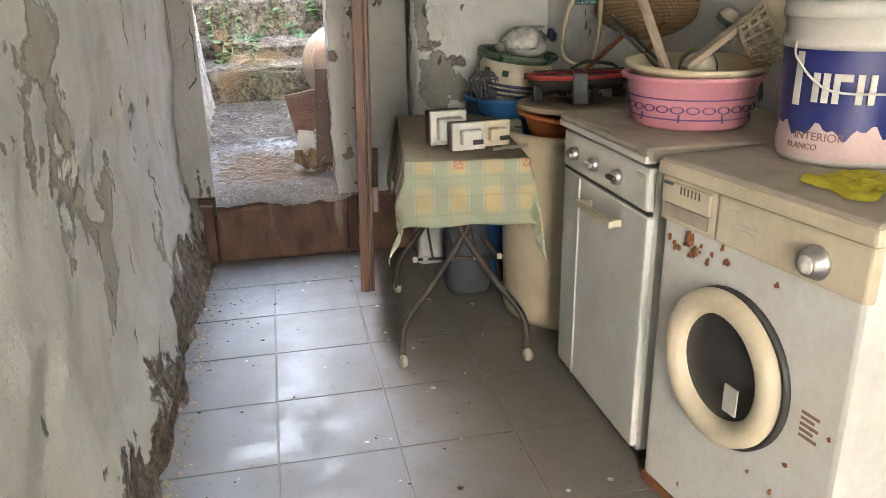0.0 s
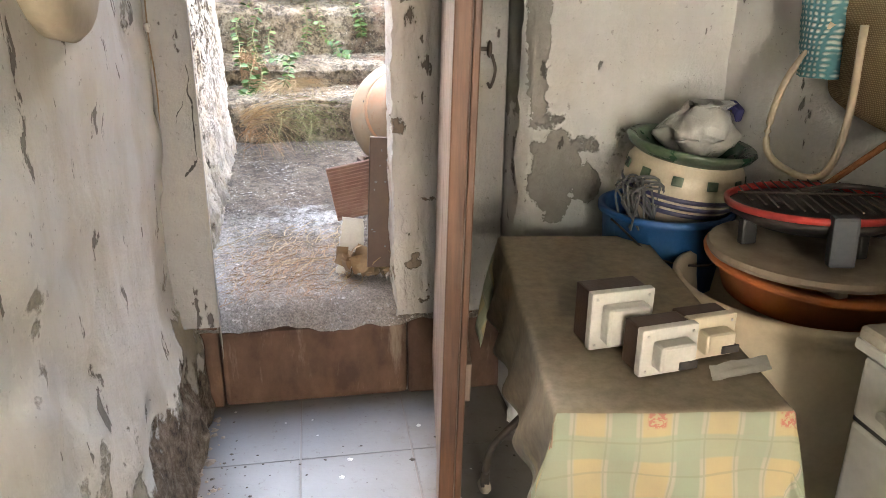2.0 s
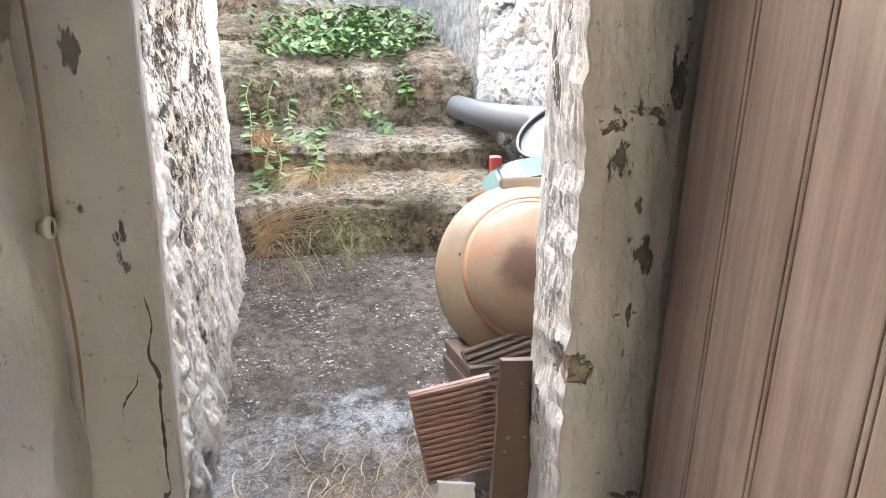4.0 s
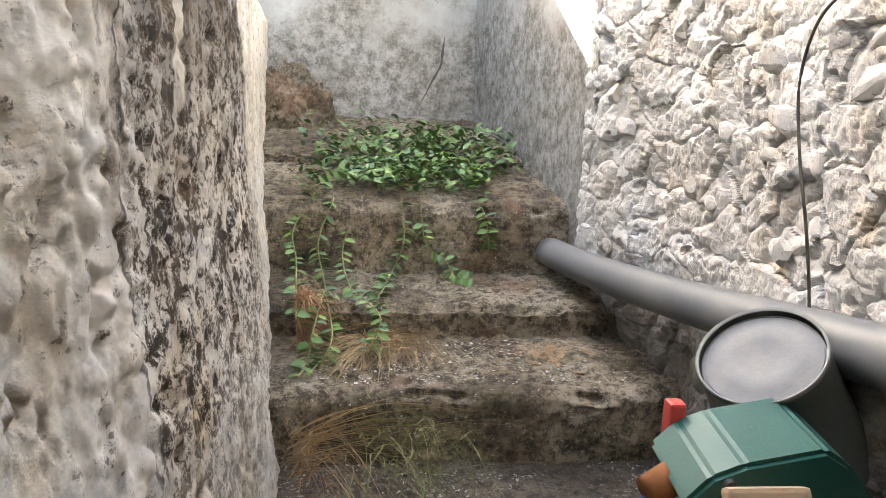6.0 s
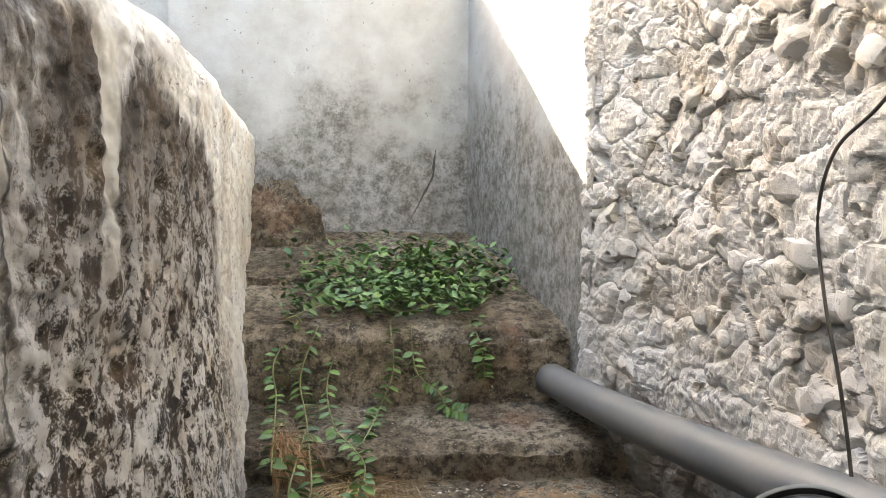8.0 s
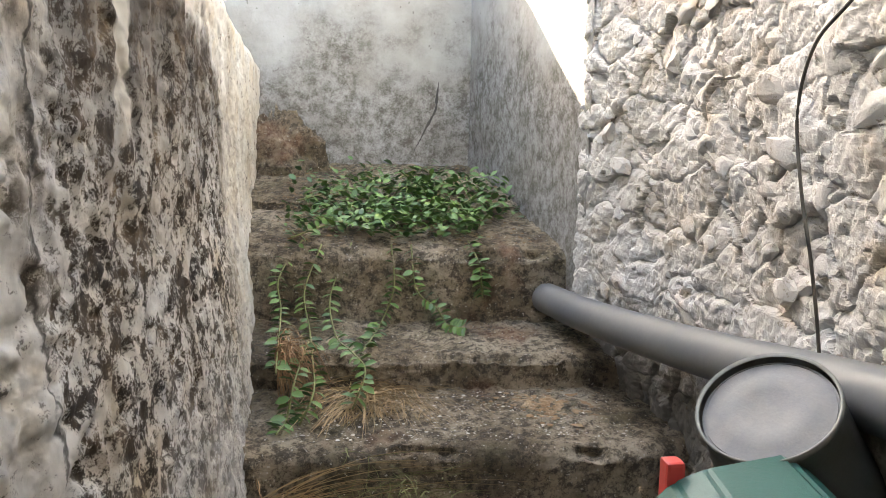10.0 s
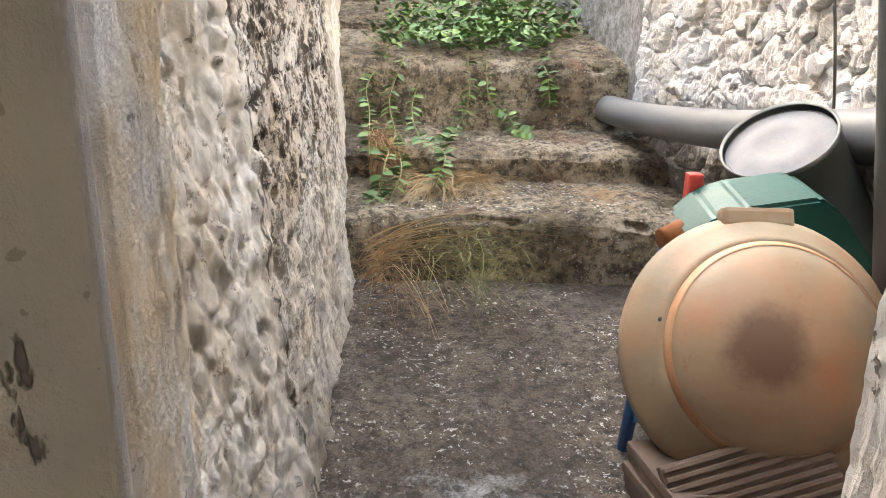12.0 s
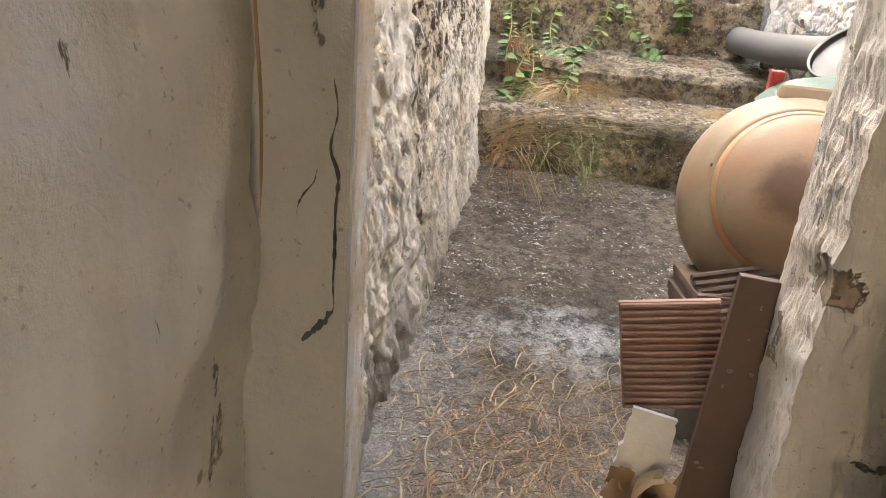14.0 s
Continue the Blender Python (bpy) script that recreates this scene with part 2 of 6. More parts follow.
def rubble():
    n = Nodes("whitewashed_rubble")
    big = n.noise(3.4, 8, 0.65)
    col = n.ramp(big, [(0.28, (0.30, 0.25, 0.19)), (0.42, (0.42, 0.395, 0.36)), (0.60, (0.48, 0.475, 0.465))])
    ochre = n.ramp(n.noise(4.6, 5, 0.6), [(0.60, 0.0), (0.70, 1.0)])
    col = n.mix(n.maths("MULTIPLY", ochre, 0.5), col, (0.46, 0.35, 0.23))
    grey = n.ramp(n.noise(13.0, 8, 0.7), [(0.48, 0.0), (0.66, 1.0)])
    col = n.mix(n.maths("MULTIPLY", grey, 0.28), col, (0.46, 0.43, 0.40))
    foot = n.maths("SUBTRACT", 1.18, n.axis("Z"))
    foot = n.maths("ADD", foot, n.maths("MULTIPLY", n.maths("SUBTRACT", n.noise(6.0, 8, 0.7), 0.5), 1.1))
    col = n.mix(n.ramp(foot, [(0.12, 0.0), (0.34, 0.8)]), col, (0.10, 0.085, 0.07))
    # Shade of small holes between the stones, painted into the colour.
    hole_shade = n.ramp(n.noise(34.0, 8, 0.75), [(0.37, 1.0), (0.41, 0.0)])
    col = n.mix(n.maths("MULTIPLY", hole_shade, 0.7), col, (0.17, 0.13, 0.09))
    n.bump(n.noise(45.0, 10, 0.76), 0.5, 0.013)
    n.bump(n.noise(130.0, 5, 0.75), 0.5, 0.006)
    return n.done(col, 0.93)


M["rubble"] = rubble()


def mould_wall():
    """The yard's left wall: lime, black mould, brown moss and a long white run of plaster."""
    n = Nodes("mouldy_lime_wall")
    y, z = n.axis("Y"), n.axis("Z")
    big = n.noise(3.0, 8, 0.66, n.scaled(1.0, 1.0, 0.55))
    lime = n.ramp(big, [(0.28, (0.46, 0.385, 0.29)), (0.46, (0.64, 0.60, 0.54)), (0.64, (0.76, 0.745, 0.72))])
    grey = n.ramp(n.noise(15.0, 8, 0.7, n.scaled(1, 1, 0.5)), [(0.46, 0.0), (0.66, 1.0)])
    lime = n.mix(n.maths("MULTIPLY", grey, 0.45), lime, (0.34, 0.315, 0.30))
    ochre = n.ramp(n.noise(3.6, 5, 0.6), [(0.56, 0.0), (0.7, 1.0)])
    lime = n.mix(n.maths("MULTIPLY", ochre, 0.55), lime, (0.55, 0.42, 0.25))
    wob = n.maths("SUBTRACT", n.noise(4.0, 8, 0.68, n.scaled(1, 1, 0.4)), 0.5)
    yy = n.maths("ADD", y, n.maths("MULTIPLY", wob, 0.9))
    band = n.maths("MULTIPLY", n.ramp(n.maths("MULTIPLY", yy, 0.1), [(0.467, 0.0), (0.475, 1.0)]),
                   n.ramp(n.maths("MULTIPLY", yy, 0.1), [(0.615, 1.0), (0.635, 0.0)]))
    zz = n.maths("ADD", z, n.maths("MULTIPLY", wob, 0.7))
    crown = n.ramp(n.maths("MULTIPLY", n.maths("ADD", zz, n.maths("MULTIPLY", n.maths("SUBTRACT", y, 5.0), 0.16)), 0.25), [(0.475, 1.0), (0.495, 0.0)])
    fade = n.ramp(n.maths("MULTIPLY", zz, 0.25), [(0.13, 0.25), (0.28, 1.0)])
    grain = n.ramp(n.noise(22.0, 12, 0.86, n.scaled(0.7, 0.7, 0.8)), [(0.488, 1.0), (0.508, 0.0)])
    dense = n.ramp(n.maths("MULTIPLY", zz, 0.25), [(0.33, 0.0), (0.45, 0.92)])
    mould = n.maths("MULTIPLY", n.maths("MULTIPLY", band, crown), n.maths("MULTIPLY", n.maths("MAXIMUM", grain, dense), fade))
    dark = n.ramp(n.noise(9.0, 9, 0.75), [(0.38, (0.016, 0.010, 0.006)), (0.56, (0.058, 0.036, 0.019)), (0.70, (0.20, 0.14, 0.08))])
    col = n.mix(mould, lime, dark)
    # Dark dimples: their shade is put into the colour over lime and mould.
    pit_shade = n.ramp(n.noise(30.0, 10, 0.82, n.scaled(0.7, 0.7, 0.9)), [(0.40, 1.0), (0.43, 0.0)])
    col = n.mix(n.maths("MULTIPLY", pit_shade, 0.8), col, (0.085, 0.068, 0.052))
    wy = n.maths("ABSOLUTE", n.maths("SUBTRACT", n.maths("ADD", y, n.maths("MULTIPLY", wob, 0.12)), 5.09))
    run = n.maths("MULTIPLY", n.ramp(wy, [(0.035, 1.0), (0.055, 0.0)]), n.ramp(n.maths("MULTIPLY", zz, 0.25), [(0.385, 0.0), (0.405, 1.0)]))
    col = n.mix(n.maths("MULTIPLY", run, 0.9), col, (0.66, 0.62, 0.54))
    split = n.maths("ABSOLUTE", n.maths("SUBTRACT", n.maths("ADD", y, n.maths("MULTIPLY", n.maths("SUBTRACT", n.noise(9.0, 6, 0.6), 0.5), 0.10)), 4.74))
    col = n.mix(n.ramp(split, [(0.003, 0.9), (0.007, 0.0)]), col, (0.03, 0.024, 0.018))
    warm = n.maths("MULTIPLY", n.ramp(n.maths("MULTIPLY", y, 0.1), [(0.405, 1.0), (0.45, 0.0)]), n.ramp(n.noise(7.0, 7, 0.65), [(0.40, 0.0), (0.60, 0.8)]))
    col = n.mix(warm, col, (0.56, 0.41, 0.23))
    foot = n.maths("ADD", n.maths("SUBTRACT", 0.62, z), n.maths("MULTIPLY", wob, 0.9))
    col = n.mix(n.ramp(foot, [(0.05, 0.0), (0.3, 0.75)]), col, (0.13, 0.11, 0.085))
    n.bump(n.noise(34.0, 11, 0.78, n.scaled(0.8, 0.8, 0.9)), 0.65, 0.02)
    n.bump(n.noise(90.0, 6, 0.75, n.scaled(0.7, 0.7, 0.9)), 0.7, 0.010)
    return n.done(col, 0.93)


M["mould"] = mould_wall()


def yard_plaster():
    """Smooth whitewashed plaster with grey mould that climbs from its foot."""
    n = Nodes("mouldy_whitewash")
    z = n.axis("Z")
    tone = n.ramp(n.noise(4.0, 8, 0.65), [(0.3, (0.28, 0.272, 0.255)), (0.62, (0.37, 0.37, 0.37))])
    wob = n.maths("SUBTRACT", n.noise(2.6, 9, 0.66), 0.5)
    h = n.maths("ADD", n.maths("SUBTRACT", 2.38, z), n.maths("MULTIPLY", wob, 1.6))
    spots = n.ramp(n.noise(16.0, 14, 0.88), [(0.42, 0.05), (0.56, 1.0)])
    fac = n.maths("MULTIPLY", n.ramp(h, [(0.05, 0.0), (0.42, 0.95)]), spots)
    col = n.mix(fac, tone, (0.085, 0.075, 0.06))
    dots = n.ramp(n.noise(42.0, 2, 0.5), [(0.72, 0.0), (0.74, 1.0)])
    col = n.mix(n.maths("MULTIPLY", dots, 0.7), col, (0.12, 0.11, 0.10))
    n.bump(n.noise(14.0, 8, 0.65), 0.25, 0.015)
    n.bump(n.noise(70.0, 6, 0.7), 0.2, 0.005)
    return n.done(col, 0.9)


M["yard_plaster"] = yard_plaster()


def old_wood(name, a, b, axis_scale=(1.0, 1.0, 0.06), rough=0.6, wear=0.4):
    n = Nodes(name)
    grain = n.noise(34.0, 7, 0.65, n.scaled(*axis_scale))
    col = n.ramp(grain, [(0.32, a), (0.66, b)])
    worn = n.ramp(n.noise(4.0, 8, 0.65), [(0.5, 0.0), (0.72, 1.0)])
    col = n.mix(n.maths("MULTIPLY", worn, wear), col, (0.36, 0.30, 0.24))
    n.bump(grain, 0.35, 0.004)
    return n.done(col, rough)


M["door_face"] = old_wood("faded_door_paint", (0.155, 0.098, 0.074), (0.29, 0.215, 0.172))
M["door_edge"] = old_wood("bare_door_edge", (0.055, 0.022, 0.010), (0.165, 0.070, 0.030), rough=0.5, wear=0.08)
M["stick"] = old_wood("grey_stick", (0.24, 0.18, 0.13), (0.42, 0.33, 0.25), (0.3, 0.3, 0.3))


# ---- mesh helpers ----
def part(name, bm, material, parent=None, label="", smooth=False):
    me = bpy.data.meshes.new(name)
    bmesh.ops.recalc_face_normals(bm, faces=bm.faces[:])
    for f in bm.faces:
        f.smooth = smooth
    bm.to_mesh(me)
    bm.free()
    for m in material if isinstance(material, (list, tuple)) else [material]:
        me.materials.append(m)
    ob = new(name, me)
    if parent:
        ob.parent = parent
    if label:
        ob["label"] = label
    return ob


def thing(name, label, category, m=None, group="", kind=""):
    ob = tagged(new(name), label, category, group, kind)
    if m is not None:
        ob.matrix_basis = m
    return ob


def box(lo, hi, bevel=0.0, bm=None, m=None, seg=2):
    bm2 = bmesh.new()
    bmesh.ops.create_cube(bm2, size=1.0)
    for v in bm2.verts:
        v.co = Vector([(lo[k] + hi[k]) / 2 + v.co[k] * (hi[k] - lo[k]) for k in range(3)])
    if bevel:
        bmesh.ops.bevel(bm2, geom=bm2.edges[:], offset=bevel, segments=seg, affect="EDGES", profile=0.6)
    if m is not None:
        bmesh.ops.transform(bm2, matrix=m, verts=bm2.verts[:])
    return join(bm, bm2)


def join(bm, bm2):
    if bm is None:
        return bm2
    me = bpy.data.meshes.new("tmp")
    bm2.to_mesh(me)
    bm2.free()
    bm.from_mesh(me)
    bpy.data.meshes.remove(me)
    return bm


def lathe(profile, n=40, bm=None, m=None, closed=False, wobble=0.0, seed=0):
    """A turned shape round z from (radius, height) pairs."""
    bm2 = bmesh.new()
    rings = []
    for r, z in profile:
        if r < 1e-5:
            rings.append([bm2.verts.new((0, 0, z))])
            continue
        ring = []
        for k in range(n):
            a = 2 * math.pi * k / n
            w = 1 + wobble * noise.noise(Vector((math.cos(a) * 1.5, math.sin(a) * 1.5, z * 4 + seed)))
            ring.append(bm2.verts.new((r * w * math.cos(a), r * w * math.sin(a), z)))
        rings.append(ring)
    for a, b in zip(rings, rings[1:]):
        for k in range(n):
            j = (k + 1) % n
            if len(a) == 1 and len(b) > 1:
                bm2.faces.new((a[0], b[k], b[j]))
            elif len(b) == 1 and len(a) > 1:
                bm2.faces.new((a[k], a[j], b[0]))
            elif len(a) > 1:
                bm2.faces.new((a[k], a[j], b[j], b[k]))
    if m is not None:
        bmesh.ops.transform(bm2, matrix=m, verts=bm2.verts[:])
    return join(bm, bm2)


def tube(points, radius, n=10, bm=None, taper=None):
    """A round bar along a line of points."""
    bm2 = bmesh.new()
    pts = [Vector(p) for p in points]
    rings = []
    up = Vector((0, 0, 1))
    for i, p in enumerate(pts):
        d = (pts[min(i + 1, len(pts) - 1)] - pts[max(i - 1, 0)]).normalized()
        side = d.cross(up)
        if side.length < 0.05:
            side = d.cross(Vector((1, 0, 0)))
        side.normalize()
        other = side.cross(d).normalized()
        r = radius if taper is None else radius + (taper - radius) * i / max(len(pts) - 1, 1)
        rings.append([bm2.verts.new(p + side * r * math.cos(2 * math.pi * k / n) + other * r * math.sin(2 * math.pi * k / n)) for k in range(n)])
    for a, b in zip(rings, rings[1:]):
        for k in range(n):
            j = (k + 1) % n
            bm2.faces.new((a[k], a[j], b[j], b[k]))
    bm2.faces.new(rings[0][::-1])
    bm2.faces.new(rings[-1])
    return join(bm, bm2)


def bezier(points, steps=8):
    """A smooth line through the points."""
    pts = [Vector(p) for p in points]
    pts = [2 * pts[0] - pts[1]] + pts + [2 * pts[-1] - pts[-2]]
    out = []
    for i in range(1, len(pts) - 2):
        p0, p1, p2, p3 = pts[i - 1:i + 3]
        for k in range(steps):
            t = k / steps
            out.append(0.5 * (2 * p1 + (p2 - p0) * t + (2 * p0 - 5 * p1 + 4 * p2 - p3) * t * t + (3 * p1 - p0 - 3 * p2 + p3) * t ** 3))
    out.append(pts[-2])
    return out


def sheet(nu, nv, f, bm=None):
    """A grid of nu by nv cells whose vertices come from f(u, v), u and v in 0..1."""
    bm2 = bmesh.new()
    rows = [[bm2.verts.new(f(i / nu, j / nv)) for i in range(nu + 1)] for j in range(nv + 1)]
    for a, b in zip(rows, rows[1:]):
        for i in range(nu):
            bm2.faces.new((a[i], a[i + 1], b[i + 1], b[i]))
    return join(bm, bm2)


def fbm(p, octaves=4):
    return noise.fractal(Vector(p), 1.0, 2.1, octaves)


# ---- the room ----
FLOOR_TILE = 0.337
floor = tagged(part("floor", box((-0.6, -1.9, -0.12), (2.1, 3.95, -0.0022)), M["grout"]), "dusty pale cement tile floor with dark joints", "floor", kind="structure")

wall_left = tagged(part("wall_left", sheet(150, 90, lambda u, v: (
    -0.128 + 0.022 * fbm((u * 9, v * 5, 3.0)) + 0.010 * fbm((u * 40, v * 22, 7.0), 3)
    - 0.012 * (noise.noise(Vector((u * 14, v * 8, 1.0))) > 0.22)
    + (0.055 * max(0, 1 - v / 0.17) * (0.6 + 0.7 * fbm((u * 30, v * 30, 9.0)))),
    -1.9 + 5.72 * u, 2.7 * v)), M["left_wall"], smooth=True), "flaking limewashed wall with bare render at its foot", "wall", kind="structure")
tagged(part("wall_left_core", box((-0.6, -1.9, 0), (-0.16, 3.69, 2.7)), M["left_wall"]), "masonry behind the limewashed wall", "wall", kind="structure")

DOOR_L, DOOR_R, SILL, HEAD = -0.02, 0.525, 0.37, 2.35


def door_wall():
    """The wall with the doorway: a left pier, a right pier that stands proud beyond the door recess, and a lintel."""
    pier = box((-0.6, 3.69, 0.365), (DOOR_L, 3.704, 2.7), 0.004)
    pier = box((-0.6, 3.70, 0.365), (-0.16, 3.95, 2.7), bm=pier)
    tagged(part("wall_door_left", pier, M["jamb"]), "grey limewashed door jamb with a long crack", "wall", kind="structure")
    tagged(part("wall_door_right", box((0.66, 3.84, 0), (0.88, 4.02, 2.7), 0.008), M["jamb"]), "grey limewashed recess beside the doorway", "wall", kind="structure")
    tagged(part("wall_door_proud", sheet(60, 90, lambda u, v: (
        0.86 + 0.62 * u + (0.018 * fbm((u * 3, v * 16, 4.0)) if u < 0.01 else 0),
        3.585 + 0.006 * fbm((u * 5, v * 9, 2.0)) + (0.10 * max(0, 0.035 - u) / 0.035 * (0.4 + fbm((v * 20, 1, 1)) * 0.5)),
        2.7 * v)), M["limewash"], smooth=True), "white limewashed wall with patches of bare grey render", "wall", kind="structure")
    tagged(part("wall_door_core", box((0.885, 3.61, 0), (2.1, 4.02, 2.7)), M["limewash"]), "masonry of the door wall", "wall", kind="structure")
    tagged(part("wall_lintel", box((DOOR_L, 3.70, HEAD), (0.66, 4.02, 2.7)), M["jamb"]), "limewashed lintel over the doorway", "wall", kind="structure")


door_wall()
tagged(part("jamb_right", sheet(60, 260, lambda u, v: (
    # round the ragged arris from the inner face into the reveal
    (0.665 - 0.14 * min(1, u / 0.5)) + (0.012 * fbm((2.0, v * 9, 5.0)) + 0.006 * fbm((1.0 + u * 3, v * 44, 8.0), 4)) * (1 if 0.25 < u < 0.9 else 0.3) + 0.004 * fbm((u * 22, v * 70, 4.0), 4),
    3.838 + max(0, (u - 0.5) / 0.5) * 0.19 + 0.006 * fbm((u * 8, v * 20, 3.0)),
    0.30 + 2.4 * v)), M["jamb_edge"]), "chipped white plaster edge of the doorway", "wall", kind="structure")
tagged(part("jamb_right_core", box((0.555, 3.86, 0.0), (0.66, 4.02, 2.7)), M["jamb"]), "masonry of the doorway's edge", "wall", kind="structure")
plinth = tagged(part("plinth", box((-0.05, 3.838, 0), (0.565, 3.97, 0.272), 0.02), M["brown"]), "brown painted plinth below the raised doorway", "plinth", kind="structure")
part("plinth_end", box((-0.3, 3.835, 0), (-0.051, 3.97, 0.318), 0.012), M["brown"], plinth)
part("plinth_end", box((0.566, 3.835, 0), (0.90, 3.97, 0.30), 0.012), M["brown"], plinth)

wall_right = tagged(part("wall_right", sheet(90, 70, lambda u, v: (
    (1.82 - 0.36 * max(0, (u - 0.75) / 0.25)) + 0.006 * fbm((u * 12, v * 6, 5.0)), -1.9 + 5.5 * u, 2.7 * v)), M["limewash"], smooth=True),
    "white limewashed side wall in shade", "wall", kind="structure")
tagged(part("wall_right_core", box((1.84, -1.9, 0), (2.1, 3.62, 2.7)), M["limewash"]), "masonry of the side wall", "wall", kind="structure")
tagged(part("ceiling", box((-0.6, -1.9, 2.7), (2.1, 4.02, 2.9)), M["ceiling"]), "limewashed ceiling", "ceiling", kind="structure")
wb = box((-0.6, -1.9, 0), (-0.04, -1.66, 2.7))
wb = box((0.70, -1.9, 0), (2.1, -1.66, 2.7), bm=wb)
wb = box((-0.04, -1.9, 2.05), (0.70, -1.66, 2.7), bm=wb)
tagged(part("wall_back", wb, M["limewash"]), "limewashed wall with an open doorway", "wall", kind="structure")

# ---- the yard ----
def ground_z(x, y):
    z = 0.355 + 0.105 * max(0, min(1, (y - 4.4) / 1.1))
    return z + 0.012 * fbm((x * 3, y * 3, 2.0)) + 0.006 * fbm((x * 17, y * 17, 5.0), 3)


tagged(part("ground", sheet(110, 150, lambda u, v: (-0.35 + 1.75 * u, 3.828 + 0.012 * fbm((u * 14, v * 30, 6.0)) + 2.12 * v, ground_z(-0.35 + 1.75 * u, 3.83 + 2.12 * v) + 0.008 - (0.085 + 0.02 * fbm((u * 12, 1, 3))) * max(0, 1 - v / 0.055) ** 2)), M["earth"], smooth=True),
       "dirt yard floor strewn with pale grit and twigs", "ground", kind="structure")


def step(name, y0, y1, z0, z1, z2, x0=-0.5, x1=1.4, label=""):
    """A worn concrete step: riser, broken nosing and a tread that climbs from z1 to z2."""
    def f(u, v):
        x = x0 + (x1 - x0) * u
        wave = 0.05 * fbm((x * 1.7, y0, 2.0), 3)
        if v < 0.4:
            y, z = y0, z0 - 0.06 + (z1 - z0 + 0.06) * v / 0.4
        else:
            y, z = y0 + (y1 - y0) * (v - 0.4) / 0.6, z1 + (z2 - z1) * (v - 0.4) / 0.6
        edge = max(0, 1 - abs(v - 0.4) / 0.04)
        chip = max(0, fbm((x * 9, 3, y0), 4)) * edge
        n1 = fbm((x * 6, y * 6, z * 6)) * 0.009 + fbm((x * 26, y * 26, z * 26), 5) * 0.010
        return (x, y + wave + (n1 if v < 0.45 else 0) + 0.014 * edge + 0.05 * chip, z + (n1 if v > 0.35 else 0) - 0.012 * edge - 0.04 * chip + 0.012 * fbm((x * 2.2, y, 8.0)))
    return tagged(part(name, sheet(160, 90, f), M["step"], smooth=True), label, "step", kind="structure")


step("step_1", 5.86, 6.50, 0.46, 0.70, 0.715, label="worn mossy concrete step with a pale tread")
step("step_2", 6.37, 6.95, 0.70, 0.825, 0.885, label="low worn concrete step with black mould")
step("step_3", 6.79, 7.45, 0.88, 1.15, 1.30, label="mossy concrete step overgrown by a creeper")
step("step_4", 7.36, 8.30, 1.27, 1.31, 1.49, label="earthy upper landing under the creeper")


def slope_z(y):
    """The height of the stair under a place."""
    for y0, y1, z1, z2 in ((7.36, 8.30, 1.31, 1.49), (6.79, 7.45, 1.15, 1.30), (6.37, 6.95, 0.825, 0.885), (5.86, 6.50, 0.70, 0.715)):
        if y > y0:
            return z1 + (z2 - z1) * min(1, (y - y0) / (y1 - y0))
    return 0.46


def left_x(y, z):
    x = -0.02 - 0.11 * max(0, min(1, (y - 3.72) / 0.5))
    lean = max(0, min(1, (y - 3.9) / 0.5))
    x -= lean * 0.11 * max(0, min(z - 0.45, 0.9))
    x -= 0.21 * max(0, (y - 5.6) / 2.5)
    return x


def facets(a, b, scale, seed):
    """Broken stone faces: each cell is a flat plane with a tilt of its own, sunk at the joints."""
    q = Vector((a + 0.03 * fbm((a * 6, b * 6, seed)), b + 0.03 * fbm((a * 6, b * 6, seed + 9)), 0.0)) * scale
    d, pts = noise.voronoi(q)
    k = pts[0]
    r1 = math.sin(k.x * 127.1 + k.y * 311.7 + seed) * 43758.5
    r2 = math.sin(k.x * 269.5 + k.y * 183.3 + seed) * 24634.6
    r3 = math.sin(k.x * 419.2 + k.y * 371.9 + seed) * 35412.1
    r1, r2, r3 = (r - math.floor(r) - 0.5 for r in (r1, r2, r3))
    joint = max(0.0, 1 - (d[1] - d[0]) * 5.0)
    return 0.8 * r3 + 1.5 * (r1 * (q.x - k.x) + r2 * (q.y - k.y)) - 0.6 * joint * joint


def lumps(a, b, scale, seed, sharp=3.0):
    """Rounded stones under many coats of limewash: domes of uneven height with sunken joints."""
    q = Vector((a + 0.045 * fbm((a * 5, b * 5, seed)) + 0.012 * fbm((a * 19, b * 19, seed + 2), 3), b + 0.045 * fbm((a * 5, b * 5, seed + 9)) + 0.012 * fbm((a * 19, b * 19, seed + 4), 3), seed)) * scale
    d, pts = noise.voronoi(q)
    k = pts[0]
    r = math.sin(k.x * 127.1 + k.y * 311.7 + seed) * 43758.5
    r = r - math.floor(r)
    gap = min(1.0, (d[1] - d[0]) * sharp)
    gap = gap * gap * (3 - 2 * gap)
    return gap * (0.35 + 0.65 * r) + 0.25 * (k.y - q.y) * gap


